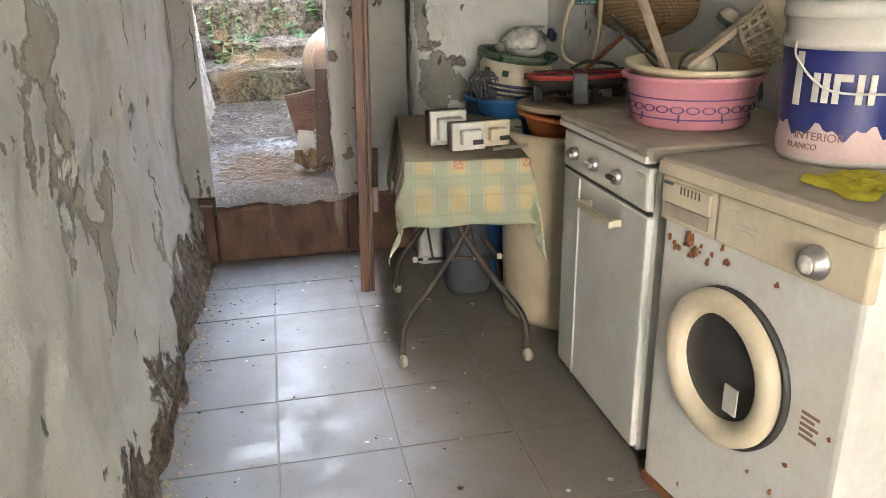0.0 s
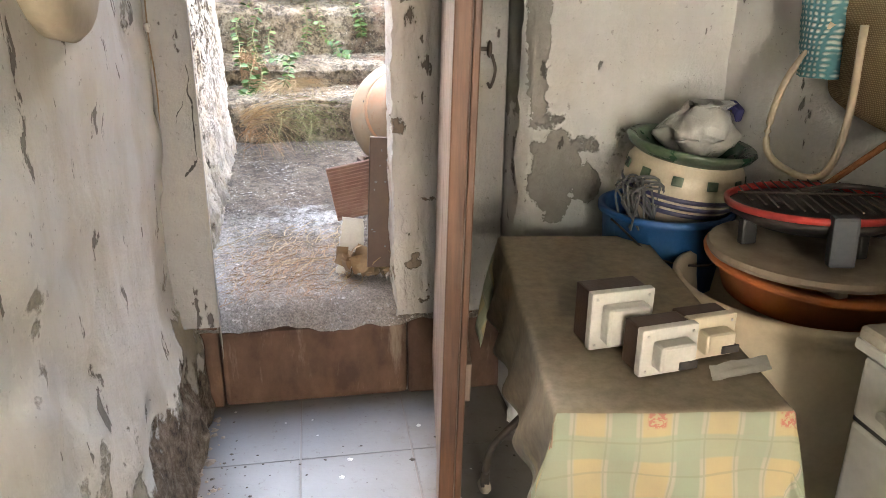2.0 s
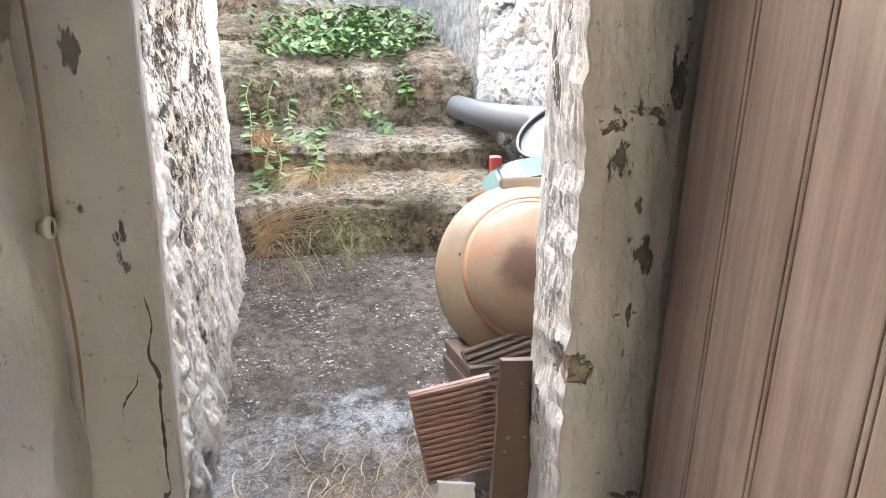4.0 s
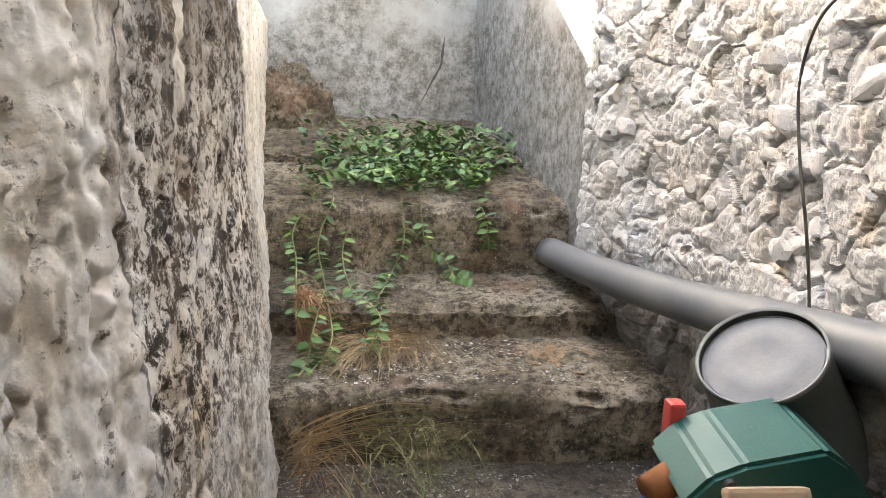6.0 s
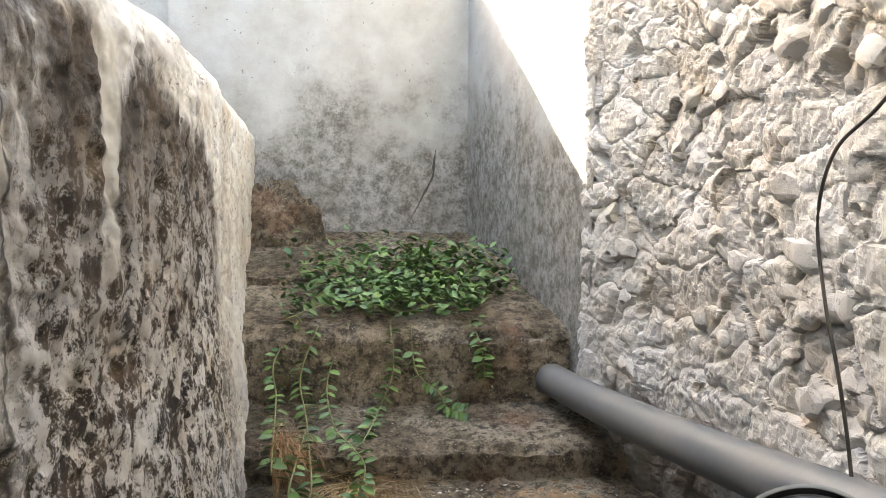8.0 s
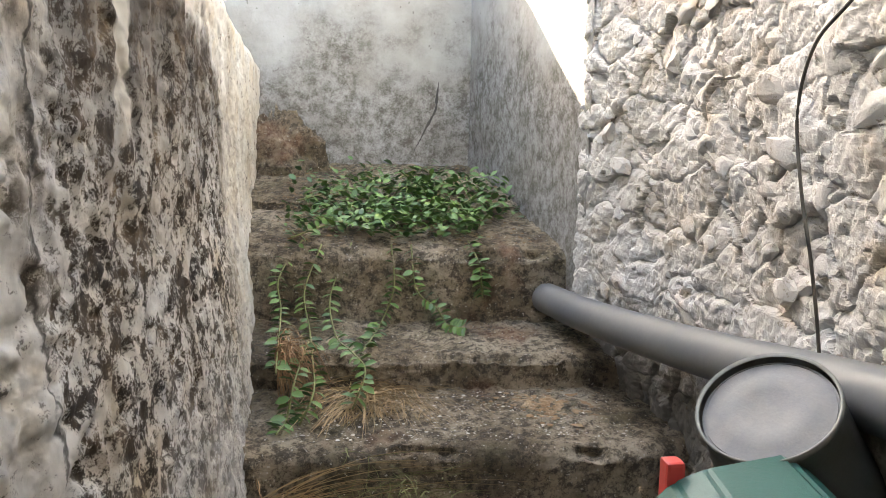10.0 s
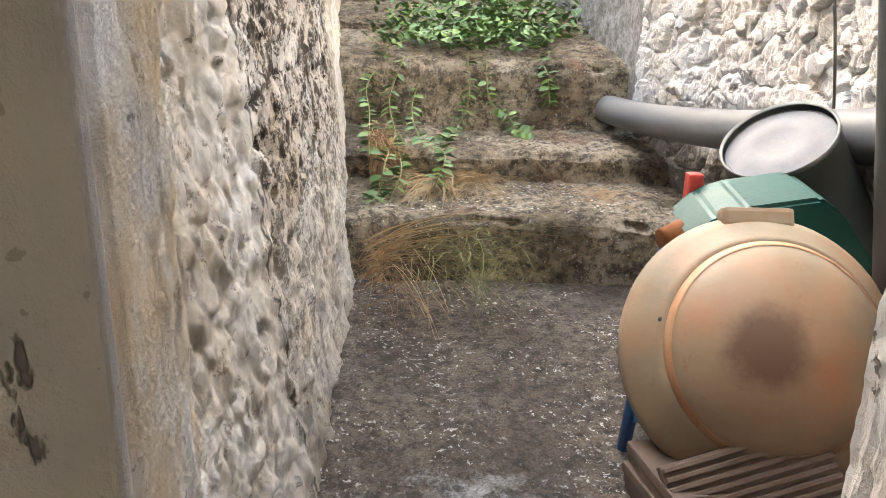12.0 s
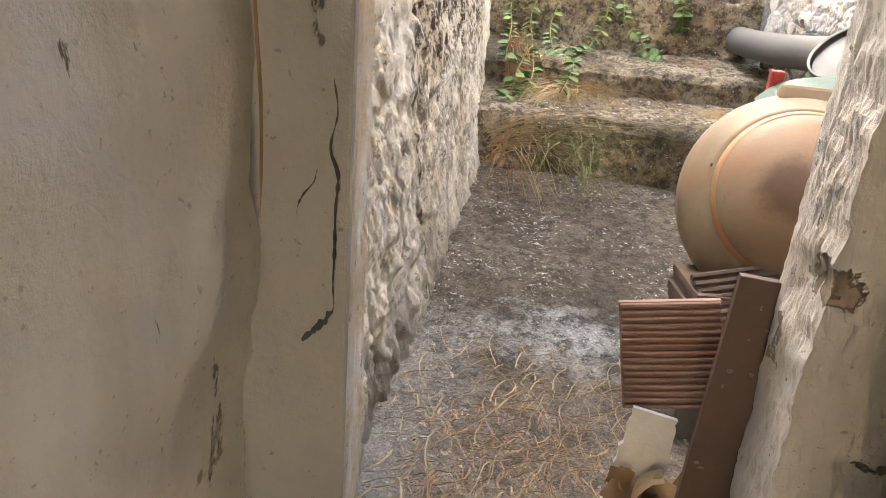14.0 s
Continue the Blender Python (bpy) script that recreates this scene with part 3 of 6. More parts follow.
def yard_left(u, v):
    y, z = 3.702 + 4.598 * u ** 1.5, 0.25 + 1.95 * v
    top = 2.02 + 0.10 * max(0, min(1, (y - 4.6))) + 0.04 * fbm((y * 2, 1, 1))
    over = max(0, z - (top - 0.16))
    z2 = min(z, top - 0.16) + 0.16 * math.sin(min(1.0, over / 0.25) * math.pi / 2) if over > 0 else z
    c = lumps(y * 0.75, z * 0.9, 21.0, 11, 1.8)
    amp = (0.5 + 0.5 * max(0, min(1, (5.0 - y) / 0.5))) * (0.12 + 0.88 * max(0, min(1, (y - 3.92) / 0.12)))
    x = left_x(y, z) + amp * (0.013 * c - 0.006 + 0.010 * fbm((y * 4, z * 2, 1.0), 4) + 0.012 * fbm((y * 17, z * 14, 4.0), 5) - 0.045 * max(0, fbm((y * 17, z * 13, 12.0), 4) - 0.24)) + 0.004 * fbm((y * 26, z * 20, 9.0), 4) - (1 - math.cos(min(1.0, over / 0.25) * math.pi / 2)) * 0.3
    x += 0.06 * max(0, min(1, (y - 4.0) / 0.3)) * max(0, 1 - (z - 0.3) / 0.22) * (0.5 + fbm((y * 6, 2, 2)))
    k = min(1.0, (y - 3.70) / 0.14)
    return (x * k + (left_x(y, z) - 0.002) * (1 - k), y, z2)


tagged(part("wall_yard_left", sheet(640, 330, yard_left), M["mould"], smooth=True), "rough lime wall streaked with black mould and brown moss", "wall", kind="structure")


def yard_right(u, v):
    y, z = 3.98 + 2.72 * u, 0.2 + 2.75 * v
    rough = 0.45 + 0.55 * max(0, min(1, 0.5 + 1.4 * fbm((y * 1.6, z * 1.6, 21.0), 3)))
    wy, wz = y + 0.025 * fbm((y * 5, z * 5, 31.0), 3), z + 0.025 * fbm((y * 5, z * 5, 37.0), 3)
    c = facets(wy, wz * 1.3, 5.8, 3) + 0.22 * facets(wy, wz * 1.1, 12.0, 5)
    x = 1.105 - 0.028 * rough * c - 0.016 * fbm((y * 4, z * 4, 6.0), 4) - 0.006 * fbm((y * 34, z * 34, 3.0), 4) - 0.13 * max(0, (y - 6.2) / 0.5)
    x += 0.08 * max(0, fbm((y * 9, z * 9, 15.0), 4) - 0.38) + (0.16 if u > 0.994 else 0)
    return (x + 0.05 * max(0, 1 - (z - 0.4) / 0.3), y, z)


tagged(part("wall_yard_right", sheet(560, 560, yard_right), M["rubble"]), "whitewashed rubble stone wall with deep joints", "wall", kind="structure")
tagged(part("wall_yard_side", sheet(60, 90, lambda u, v: (1.0 - 0.255 * u + 0.006 * fbm((u * 4, v * 8, 1)), 6.62 + 1.60 * u, 0.9 + 2.9 * v)), M["yard_plaster"], smooth=True),
       "smooth whitewashed side wall, sunlit above", "wall", kind="structure")
tagged(part("wall_yard_side_core", box((1.02, 6.95, 0.5), (1.5, 8.5, 3.8)), M["yard_plaster"]), "masonry of the yard's side wall", "wall", kind="structure")
tagged(part("wall_yard_end", sheet(70, 70, lambda u, v: (-0.9 + 1.75 * u, 8.20 + 0.008 * fbm((u * 5, v * 5, 4)), 0.9 + 2.05 * v)), M["yard_plaster"], smooth=True),
       "whitewashed end wall with grey mould and a crack", "wall", kind="structure")
tagged(part("wall_yard_end_core", box((-3.2, 8.23, 0.3), (1.1, 8.45, 2.95)), M["yard_plaster"]), "masonry of the yard's end wall", "wall", kind="structure")
tagged(part("terrace", box((-3.2, 3.7, 0.2), (-0.55, 8.25, 2.0)), M["step"]), "raised terrace behind the yard wall", "terrace", kind="structure")
# Height and unseen far end are chosen to keep sun off the rubble wall.
tagged(part("neighbour_house", box((-4.2, 2.2, 0.0), (-1.35, 9.1, 4.6)), M["yard_plaster"]), "plain whitewashed neighbouring house, its unseen bulk added to shade the yard", "house", kind="structure")
# Unseen wall, added to hold back sky light from the rear doorway.
tagged(part("doorway_sky_blocker", box((-2.0, -3.3, -0.3), (3.5, -3.05, 3.4)), M["limewash"]), "added unseen wall that blocks sky light at the other doorway", "wall", kind="structure")
# Height above the ceiling is added, out of view, to dim the near yard.
tagged(part("house_sky_blocker", box((-0.6, 3.90, 2.7), (2.1, 4.02, 4.3)), M["limewash"]), "added unseen upper house wall that cuts sky light in the yard", "wall", kind="structure")
tagged(part("far_ground", box((-60, -60, -0.6), (60, 60, -0.2)), M["earth"]), "dry earth around the houses", "ground", kind="structure")

# ---- more materials ----
M["enamel"] = plain("white_enamel", (0.64, 0.63, 0.60), 0.42, dirt=0.35, dust=(0.42, 0.36, 0.28), scale=4.0, grain=0.04)
M["cream"] = plain("yellowed_plastic", (0.62, 0.54, 0.40), 0.45, dirt=0.45, dust=(0.36, 0.29, 0.20), scale=5.0, grain=0.06)
M["dusty_top"] = plain("dusty_enamel", (0.46, 0.40, 0.33), 0.75, dirt=0.7, dust=(0.28, 0.23, 0.17), scale=7.0)
M["chrome"] = plain("dull_chrome", (0.55, 0.54, 0.52), 0.28, 0.9, dirt=0.3)
M["black"] = plain("black_plastic", (0.025, 0.024, 0.024), 0.45, dirt=0.4, dust=(0.14, 0.12, 0.10))
M["rust"] = plain("rust", (0.25, 0.09, 0.03), 0.9, dirt=0.6, dust=(0.12, 0.05, 0.02), scale=30)
M["pink"] = plain("pink_plastic", (0.72, 0.30, 0.37), 0.40, dirt=0.3, dust=(0.45, 0.30, 0.28), scale=5)
M["purple"] = plain("purple_print", (0.16, 0.08, 0.26), 0.5, dirt=0.3)
M["beige"] = plain("beige_plastic", (0.55, 0.46, 0.33), 0.5, dirt=0.45, dust=(0.32, 0.25, 0.17), scale=5)
M["white_plastic"] = plain("white_plastic", (0.58, 0.56, 0.52), 0.4, dirt=0.3, dust=(0.5, 0.44, 0.36))
M["navy"] = plain("navy_label", (0.015, 0.022, 0.16), 0.4, dirt=0.25, dust=(0.2, 0.18, 0.2))
M["label_pink"] = plain("pale_pink_label", (0.66, 0.48, 0.48), 0.5, dirt=0.3)
M["yellow"] = plain("yellow_cloth", (0.55, 0.47, 0.03), 0.9, dirt=0.3, dust=(0.3, 0.26, 0.05), scale=20)
M["blue"] = plain("blue_plastic", (0.012, 0.10, 0.30), 0.4, dirt=0.3, dust=(0.12, 0.14, 0.18))
M["orange"] = plain("orange_plastic", (0.62, 0.17, 0.05), 0.45, dirt=0.35, dust=(0.36, 0.2, 0.12))
M["red"] = plain("red_plastic", (0.50, 0.035, 0.03), 0.4, dirt=0.3, dust=(0.25, 0.12, 0.1))
M["green"] = plain("green_plastic", (0.002, 0.062, 0.050), 0.42, dirt=0.12, dust=(0.10, 0.22, 0.19))
M["glaze_green"] = plain("green_glaze", (0.030, 0.085, 0.05), 0.25, dirt=0.5)
M["glaze_cream"] = plain("cream_glaze", (0.50, 0.44, 0.34), 0.3, dirt=0.5)
M["glaze_navy"] = plain("navy_glaze", (0.03, 0.035, 0.10), 0.3, dirt=0.4)
M["pipe_grey"] = plain("grey_pvc", (0.095, 0.102, 0.112), 0.45, dirt=0.35, dust=(0.27, 0.25, 0.22), scale=4, grain=0.05)
M["zinc"] = plain("dark_galvanised", (0.10, 0.11, 0.105), 0.45, 0.3, dirt=0.5, dust=(0.16, 0.14, 0.11))
M["zinc_end"] = plain("pale_galvanised", (0.15, 0.155, 0.165), 0.65, 0.2, dirt=0.4, dust=(0.35, 0.33, 0.3), scale=14)
M["terracotta"] = plain("terracotta", (0.21, 0.112, 0.085), 0.85, dirt=0.4, dust=(0.35, 0.27, 0.22), scale=14)
M["dark_tile"] = plain("weathered_dark_tile", (0.115, 0.075, 0.055), 0.8, dirt=0.5, dust=(0.22, 0.18, 0.15), scale=14)
M["board"] = plain("dark_brown_board", (0.060, 0.028, 0.016), 0.5, dirt=0.35, dust=(0.14, 0.09, 0.06), scale=10)
M["cardboard"] = plain("rotten_cardboard", (0.27, 0.18, 0.10), 0.95, dirt=0.7, dust=(0.09, 0.055, 0.03), scale=16)
M["iron"] = plain("dull_iron", (0.07, 0.06, 0.055), 0.5, 0.6, dirt=0.6, dust=(0.2, 0.15, 0.11))
M["wire"] = plain("black_wire", (0.02, 0.017, 0.015), 0.6, dirt=0.3)
M["paper"] = plain("dirty_paper", (0.62, 0.60, 0.56), 0.9, dirt=0.4)
M["slate_blue"] = plain("slate_blue_plastic", (0.055, 0.062, 0.075), 0.55, dirt=0.4, dust=(0.16, 0.15, 0.14))
M["straw_dry"] = plain("dry_straw", (0.46, 0.34, 0.20), 0.9, dirt=0.3)
M["straw_red"] = plain("rusty_dry_stalks", (0.36, 0.215, 0.12), 0.9, dirt=0.3)
M["stem_green"] = plain("green_stem", (0.20, 0.22, 0.09), 0.8, dirt=0.2)
M["dead_leaf"] = plain("dead_leaf", (0.20, 0.12, 0.06), 0.9, dirt=0.5)
M["grit"] = plain("pale_grit", (0.66, 0.62, 0.56), 0.9, dirt=0.4, local=False, scale=20)
M["dark_grit"] = plain("dark_crumbs", (0.06, 0.05, 0.042), 0.95, dirt=0.4, local=False, scale=20)


def leaf_material(name, a, b):
    n = Nodes(name)
    info = n.tree.nodes.new("ShaderNodeNewGeometry")
    obj = n.tree.nodes.new("ShaderNodeObjectInfo")
    rnd = n.maths("FRACT", n.maths("ADD", info.outputs["Random Per Island"], obj.outputs["Random"]))
    col = n.mix(rnd, a, b)
    n.bsdf.inputs["Subsurface Weight"].default_value = 0.0
    n.bump(n.noise(160.0, 3), 0.2, 0.003)
    return n.done(col, 0.5)


M["leaf"] = leaf_material("creeper_leaf", (0.030, 0.085, 0.022), (0.120, 0.215, 0.050))


def mixer_plastic():
    n = Nodes("stained_cream_plastic")
    n.coord = n.tree.nodes.new("ShaderNodeTexCoord").outputs["Object"]
    tone = n.ramp(n.noise(5.0, 7, 0.6), [(0.3, (0.175, 0.125, 0.075)), (0.65, (0.27, 0.215, 0.148))])
    red = n.ramp(n.noise(6.0, 8, 0.65), [(0.46, 0.0), (0.64, 1.0)])
    def blot(x, y, z, r, soft):
        d = n.tree.nodes.new("ShaderNodeVectorMath")
        d.operation = "DISTANCE"
        n.link(n.coord, d.inputs[0])
        d.inputs[1].default_value = (x, y, z)
        e = n.maths("ADD", d.outputs["Value"], n.maths("MULTIPLY", n.maths("SUBTRACT", n.noise(17.0, 10, 0.72), 0.5), soft * 2.4))
        return n.ramp(e, [(r - soft * 0.6, 1.0), (r + soft * 0.6, 0.0)])
    col = n.mix(n.maths("MULTIPLY", red, 0.35), tone, (0.42, 0.17, 0.07))
    col = n.mix(n.maths("MULTIPLY", blot(0.62, 4.40, 0.91, 0.14, 0.06), 0.3), col, (0.33, 0.165, 0.085))
    col = n.mix(n.maths("MULTIPLY", blot(0.525, 4.435, 0.96, 0.035, 0.06), 0.6), col, (0.36, 0.115, 0.05))
    col = n.mix(n.maths("MULTIPLY", blot(0.70, 4.42, 0.835, 0.04, 0.06), 0.7), col, (0.36, 0.115, 0.05))
    col = n.mix(n.maths("MULTIPLY", blot(0.615, 4.405, 0.905, 0.058, 0.03), 0.9), col, (0.11, 0.055, 0.032))
    spot = n.ramp(n.noise(24.0, 8, 0.7), [(0.60, 0.0), (0.68, 1.0)])
    col = n.mix(n.maths("MULTIPLY", spot, 0.6), col, (0.22, 0.13, 0.07))
    n.bump(n.noise(70.0, 5), 0.15, 0.003)
    return n.done(col, 0.62)


M["mixer"] = mixer_plastic()
M["peach"] = plain("peach_stain", (0.47, 0.235, 0.12), 0.5, dirt=0.5, dust=(0.45, 0.33, 0.21), scale=12)


def cloth_material():
    """A plaid oilcloth in cream, yellow and green, its flat top brown with dust."""
    n = Nodes("plaid_oilcloth")
    uv = n.tree.nodes.new("ShaderNodeUVMap").outputs[0]
    sep = n.tree.nodes.new("ShaderNodeSeparateXYZ")
    n.link(uv, sep.inputs[0])

    def bands(sock, period, width, soft=0.03, shift=0.0):
        f = n.maths("FRACT", n.maths("ADD", n.maths("DIVIDE", sock, period), shift))
        d = n.maths("ABSOLUTE", n.maths("SUBTRACT", f, 0.5))
        return n.ramp(d, [(width, 1.0), (width + soft, 0.0)])
    base = n.mix(bands(sep.outputs[0], 0.105, 0.20, 0.04), (0.43, 0.405, 0.32), (0.50, 0.40, 0.20))
    gx, gy = bands(sep.outputs[0], 0.105, 0.17, 0.03, 0.5), bands(sep.outputs[1], 0.115, 0.17, 0.03, 0.35)
    col = n.mix(n.maths("MULTIPLY", gx, 0.75), base, (0.24, 0.33, 0.225))
    col = n.mix(n.maths("MULTIPLY", gy, 0.75), col, (0.28, 0.36, 0.26))
    lx, ly = bands(sep.outputs[0], 0.0525, 0.02, 0.02), bands(sep.outputs[1], 0.0575, 0.02, 0.02)
    col = n.mix(n.maths("MULTIPLY", n.maths("MAXIMUM", lx, ly), 0.5), col, (0.22, 0.26, 0.16))
    flower = n.maths("MULTIPLY", bands(sep.outputs[0], 0.21, 0.06, 0.02, 0.25), bands(sep.outputs[1], 0.21, 0.06, 0.02, 0.18))
    petal = n.ramp(n.noise(120.0, 3, 0.6, uv), [(0.45, 0.0), (0.52, 1.0)])
    col = n.mix(n.maths("MULTIPLY", flower, petal), col, (0.50, 0.12, 0.08))
    dirt = n.ramp(n.noise(9.0, 7, 0.6, uv), [(0.25, 0.1), (0.75, 0.6)])
    col = n.mix(dirt, col, (0.30, 0.26, 0.20))
    att = n.tree.nodes.new("ShaderNodeAttribute")
    att.attribute_name = "dust"
    edge = n.maths("ADD", att.outputs["Fac"], n.maths("MULTIPLY", n.maths("SUBTRACT", n.noise(18.0, 6, 0.6, uv), 0.5), 0.5))
    dust = n.ramp(n.noise(40.0, 6, 0.65, uv), [(0.3, (0.17, 0.135, 0.09)), (0.7, (0.27, 0.215, 0.15))])
    col = n.mix(n.ramp(edge, [(0.42, 0.0), (0.58, 0.93)]), col, dust)
    n.bump(n.noise(30.0, 5, 0.6, uv), 0.15, 0.006)
    return n.done(col, 0.75)


M["cloth"] = cloth_material()


def weave(name, a, b, scale=120.0):
    n = Nodes(name)
    n.coord = n.tree.nodes.new("ShaderNodeTexCoord").outputs["Object"]
    w1 = n.tree.nodes.new("ShaderNodeTexWave")
    w1.wave_type, w1.bands_direction = "BANDS", "Z"
    w1.inputs["Scale"].default_value, w1.inputs["Distortion"].default_value = scale / 6, 2.5
    n.link(n.coord, w1.inputs["Vector"])
    w2 = n.tree.nodes.new("ShaderNodeTexWave")
    w2.wave_type, w2.bands_direction = "BANDS", "Y"
    w2.inputs["Scale"].default_value, w2.inputs["Distortion"].default_value = scale / 6, 2.5
    n.link(n.coord, w2.inputs["Vector"])
    f = n.maths("MULTIPLY", w1.outputs["Fac"], w2.outputs["Fac"])
    col = n.ramp(f, [(0.1, a), (0.7, b)])
    col = n.mix(0.4, col, n.ramp(n.noise(6.0, 6), [(0.3, 0.45), (0.7, 1.0)]), "MULTIPLY")
    n.bump(f, 0.6, 0.006)
    return n.done(col, 0.85)


M["basket"] = weave("woven_straw", (0.26, 0.16, 0.075), (0.56, 0.40, 0.23), 420.0)
M["plaid_blue"] = weave("blue_print_cloth", (0.08, 0.24, 0.27), (0.50, 0.58, 0.55), 150)


M["clear_bag"] = plain("milky_plastic_bag", (0.46, 0.46, 0.44), 0.25, dirt=0.4, dust=(0.33, 0.31, 0.27), scale=14)
M["dark_glass"] = plain("smoked_door_glass", (0.035, 0.032, 0.030), 0.28, dirt=0.35, dust=(0.13, 0.11, 0.09), scale=8, grain=0.02)


# ---- things of the room ----
def door_leaf():
    """The plank door, swung in on its hinges until it stands nearly square to the doorway."""
    t = thing("wooden_door", "open plank door with faded brown paint, swung into the room", "door", pose(0.668, 3.82, 0.14, -1.2, 0, -97.6))
    w, th = 0.848, 0.050
    xs = [0.0, 0.165, 0.33, 0.50, 0.665]
    for a, b in zip(xs, xs[1:]):
        part("plank", box((a + 0.001, -th / 2 + 0.004, 0), (b - 0.013, th / 2 - 0.006, 2.16), 0.003), M["door_face"], t)
        part("bead", box((b - 0.011, -th / 2 + 0.004, 0), (b - 0.001, th / 2 - 0.008, 2.16), 0.003), M["door_face"], t)
    part("stile", box((0.667, -th / 2, 0), (w - 0.014, th / 2, 2.16), 0.005), M["door_face"], t, "faded closing stile")
    part("lipping", box((w - 0.016, -th / 2 - 0.001, 0.0), (w, 0.008, 2.16), 0.003), M["door_edge"], t, "bare brown wood along the door's edge")
    part("lipping", box((w - 0.016, 0.011, 0.0), (w - 0.004, th / 2 + 0.001, 2.16), 0.003), M["door_edge"], t, "bare brown wood along the door's edge")
    for z in (0.28, 1.62):
        part("ledge", box((0.02, th / 2, z), (0.74, th / 2 + 0.022, z + 0.10), 0.004), M["door_face"], t)
    eye = lathe([(0.012, -0.004), (0.017, 0.0), (0.012, 0.004), (0.007, 0.0), (0.012, -0.004)], 14, m=pose(0.815, 0.045, 1.10, 90, 0, 0))
    eye = tube([(0.815, 0.02, 1.10), (0.815, 0.04, 1.10)], 0.004, bm=eye)
    part("hook", tube(bezier([(0.815, 0.05, 1.09), (0.815, 0.058, 1.06), (0.822, 0.05, 1.03), (0.812, 0.045, 1.035)]), 0.003, 8, bm=eye), M["iron"], t, "small iron hook and eye", True)


door_leaf()


def trolley():
    """A folding trolley table with a cloth on it."""
    base = pose(0.88, 2.915, 0, 0, 0, -7.6)
    t = thing("trolley_table", "folding trolley table on dark tube legs with castors", "table", base)
    part("tabletop", box((-0.175, -0.405, 0.70), (0.175, 0.405, 0.728), 0.008), M["stick"], t)
    for sy in (-1, 1):
        y = sy * 0.30
        for sx in (-1, 1):
            pts = bezier([(sx * -0.075, y, 0.70), (sx * -0.02, y, 0.50), (sx * 0.10, y, 0.30), (sx * 0.195, y + sy * 0.01, 0.17), (sx * 0.215, y + sy * 0.02, 0.075)], 6)
            part("leg", tube(pts, 0.011, 10), M["iron"], t, smooth=True)
            c = part("castor", lathe([(0, -0.009), (0.021, -0.009), (0.024, 0), (0.021, 0.009), (0, 0.009)], 16, m=pose(sx * 0.215, y + sy * 0.028, 0.025, 0, 90, 30)), M["dusty_top"], t, "dirty little castor", True)
            part("fork", box((sx * 0.215 - 0.012, y + sy * 0.02 - 0.008, 0.03), (sx * 0.215 + 0.012, y + sy * 0.02 + 0.008, 0.08), 0.003), M["iron"], t)
    part("rail", tube([(-0.17, -0.26, 0.365), (0.13, -0.26, 0.365)], 0.005, 8), M["iron"], t, smooth=True)
    for x in (-0.16, -0.125, -0.04, 0.045, 0.125):
        part("bead", lathe([(0, -0.011), (0.009, -0.007), (0.011, 0), (0.009, 0.007), (0, 0.011)], 12, m=pose(x, -0.26, 0.365, 0, 90, 0)), M["white_plastic"], t, "white plastic bead", True)
    for x in (-0.10, -0.03, 0.05):
        part("rod", tube([(x, -0.26, 0.365), (x - 0.02, 0.0, 0.52), (x - 0.03, 0.22, 0.62)], 0.004, 8), M["iron"], t, smooth=True)

    W, L, OV = 0.190, 0.420, 0.20
    bm = bmesh.new()
    uvl = bm.loops.layers.uv.new("UVMap")
    dust = bm.verts.layers.float.new("dust")
    nx, ny = 84, 120
    grid = []
    for j in range(ny + 1):
        row = []
        for i in range(nx + 1):
            a = -W - OV + 2 * (W + OV) * i / nx
            b = -L - OV + 2 * (L + OV) * j / ny
            cx, cy = max(-W, min(W, a)), max(-L, min(L, b))
            ox, oy = abs(a - cx), abs(b - cy)
            sx, sy = (1 if a > 0 else -1), (1 if b > 0 else -1)
            drop = max(ox, oy) + 0.62 * min(ox, oy)
            both = min(ox, oy)
            flare = 0.10 * drop + 0.012 * math.sin((a + b * 1.3) * 26) * min(1, drop * 7)
            x = cx + sx * (flare if ox > 0 else 0) + sx * 0.42 * both * (0.2 if sx > 0 else 0.35) * 0.6
            y = cy + sy * (flare if oy > 0 else 0) - sy * 0.10 * both
            z = 0.736 - drop + 0.003 * fbm((a * 9, b * 9, 1))
            v = bm.verts.new((x, y, z))
            v[dust] = 1.0 if not (ox or oy) else max(0.0, (0.75 if sx < 0 and ox > 0.0 and oy < 0.02 else 0.3) - drop * (1.0 if sx < 0 else 6))
            row.append((v, a, b))
        grid.append(row)
    for r0, r1 in zip(grid, grid[1:]):
        for i in range(nx):
            q = (r0[i], r0[i + 1], r1[i + 1], r1[i])
            f = bm.faces.new([c[0] for c in q])
            for lp, c in zip(f.loops, q):
                lp[uvl].uv = (c[1] + 0.5, c[2] + 0.5)
    cl = part("tablecloth", bm, M["cloth"], smooth=True)
    cl.matrix_basis = base
    tagged(cl, "dusty plaid oilcloth in cream, yellow and green, draped over the trolley", "tablecloth")
    sol = cl.modifiers.new("thickness", "SOLIDIFY")
    sol.thickness = 0.002


trolley()


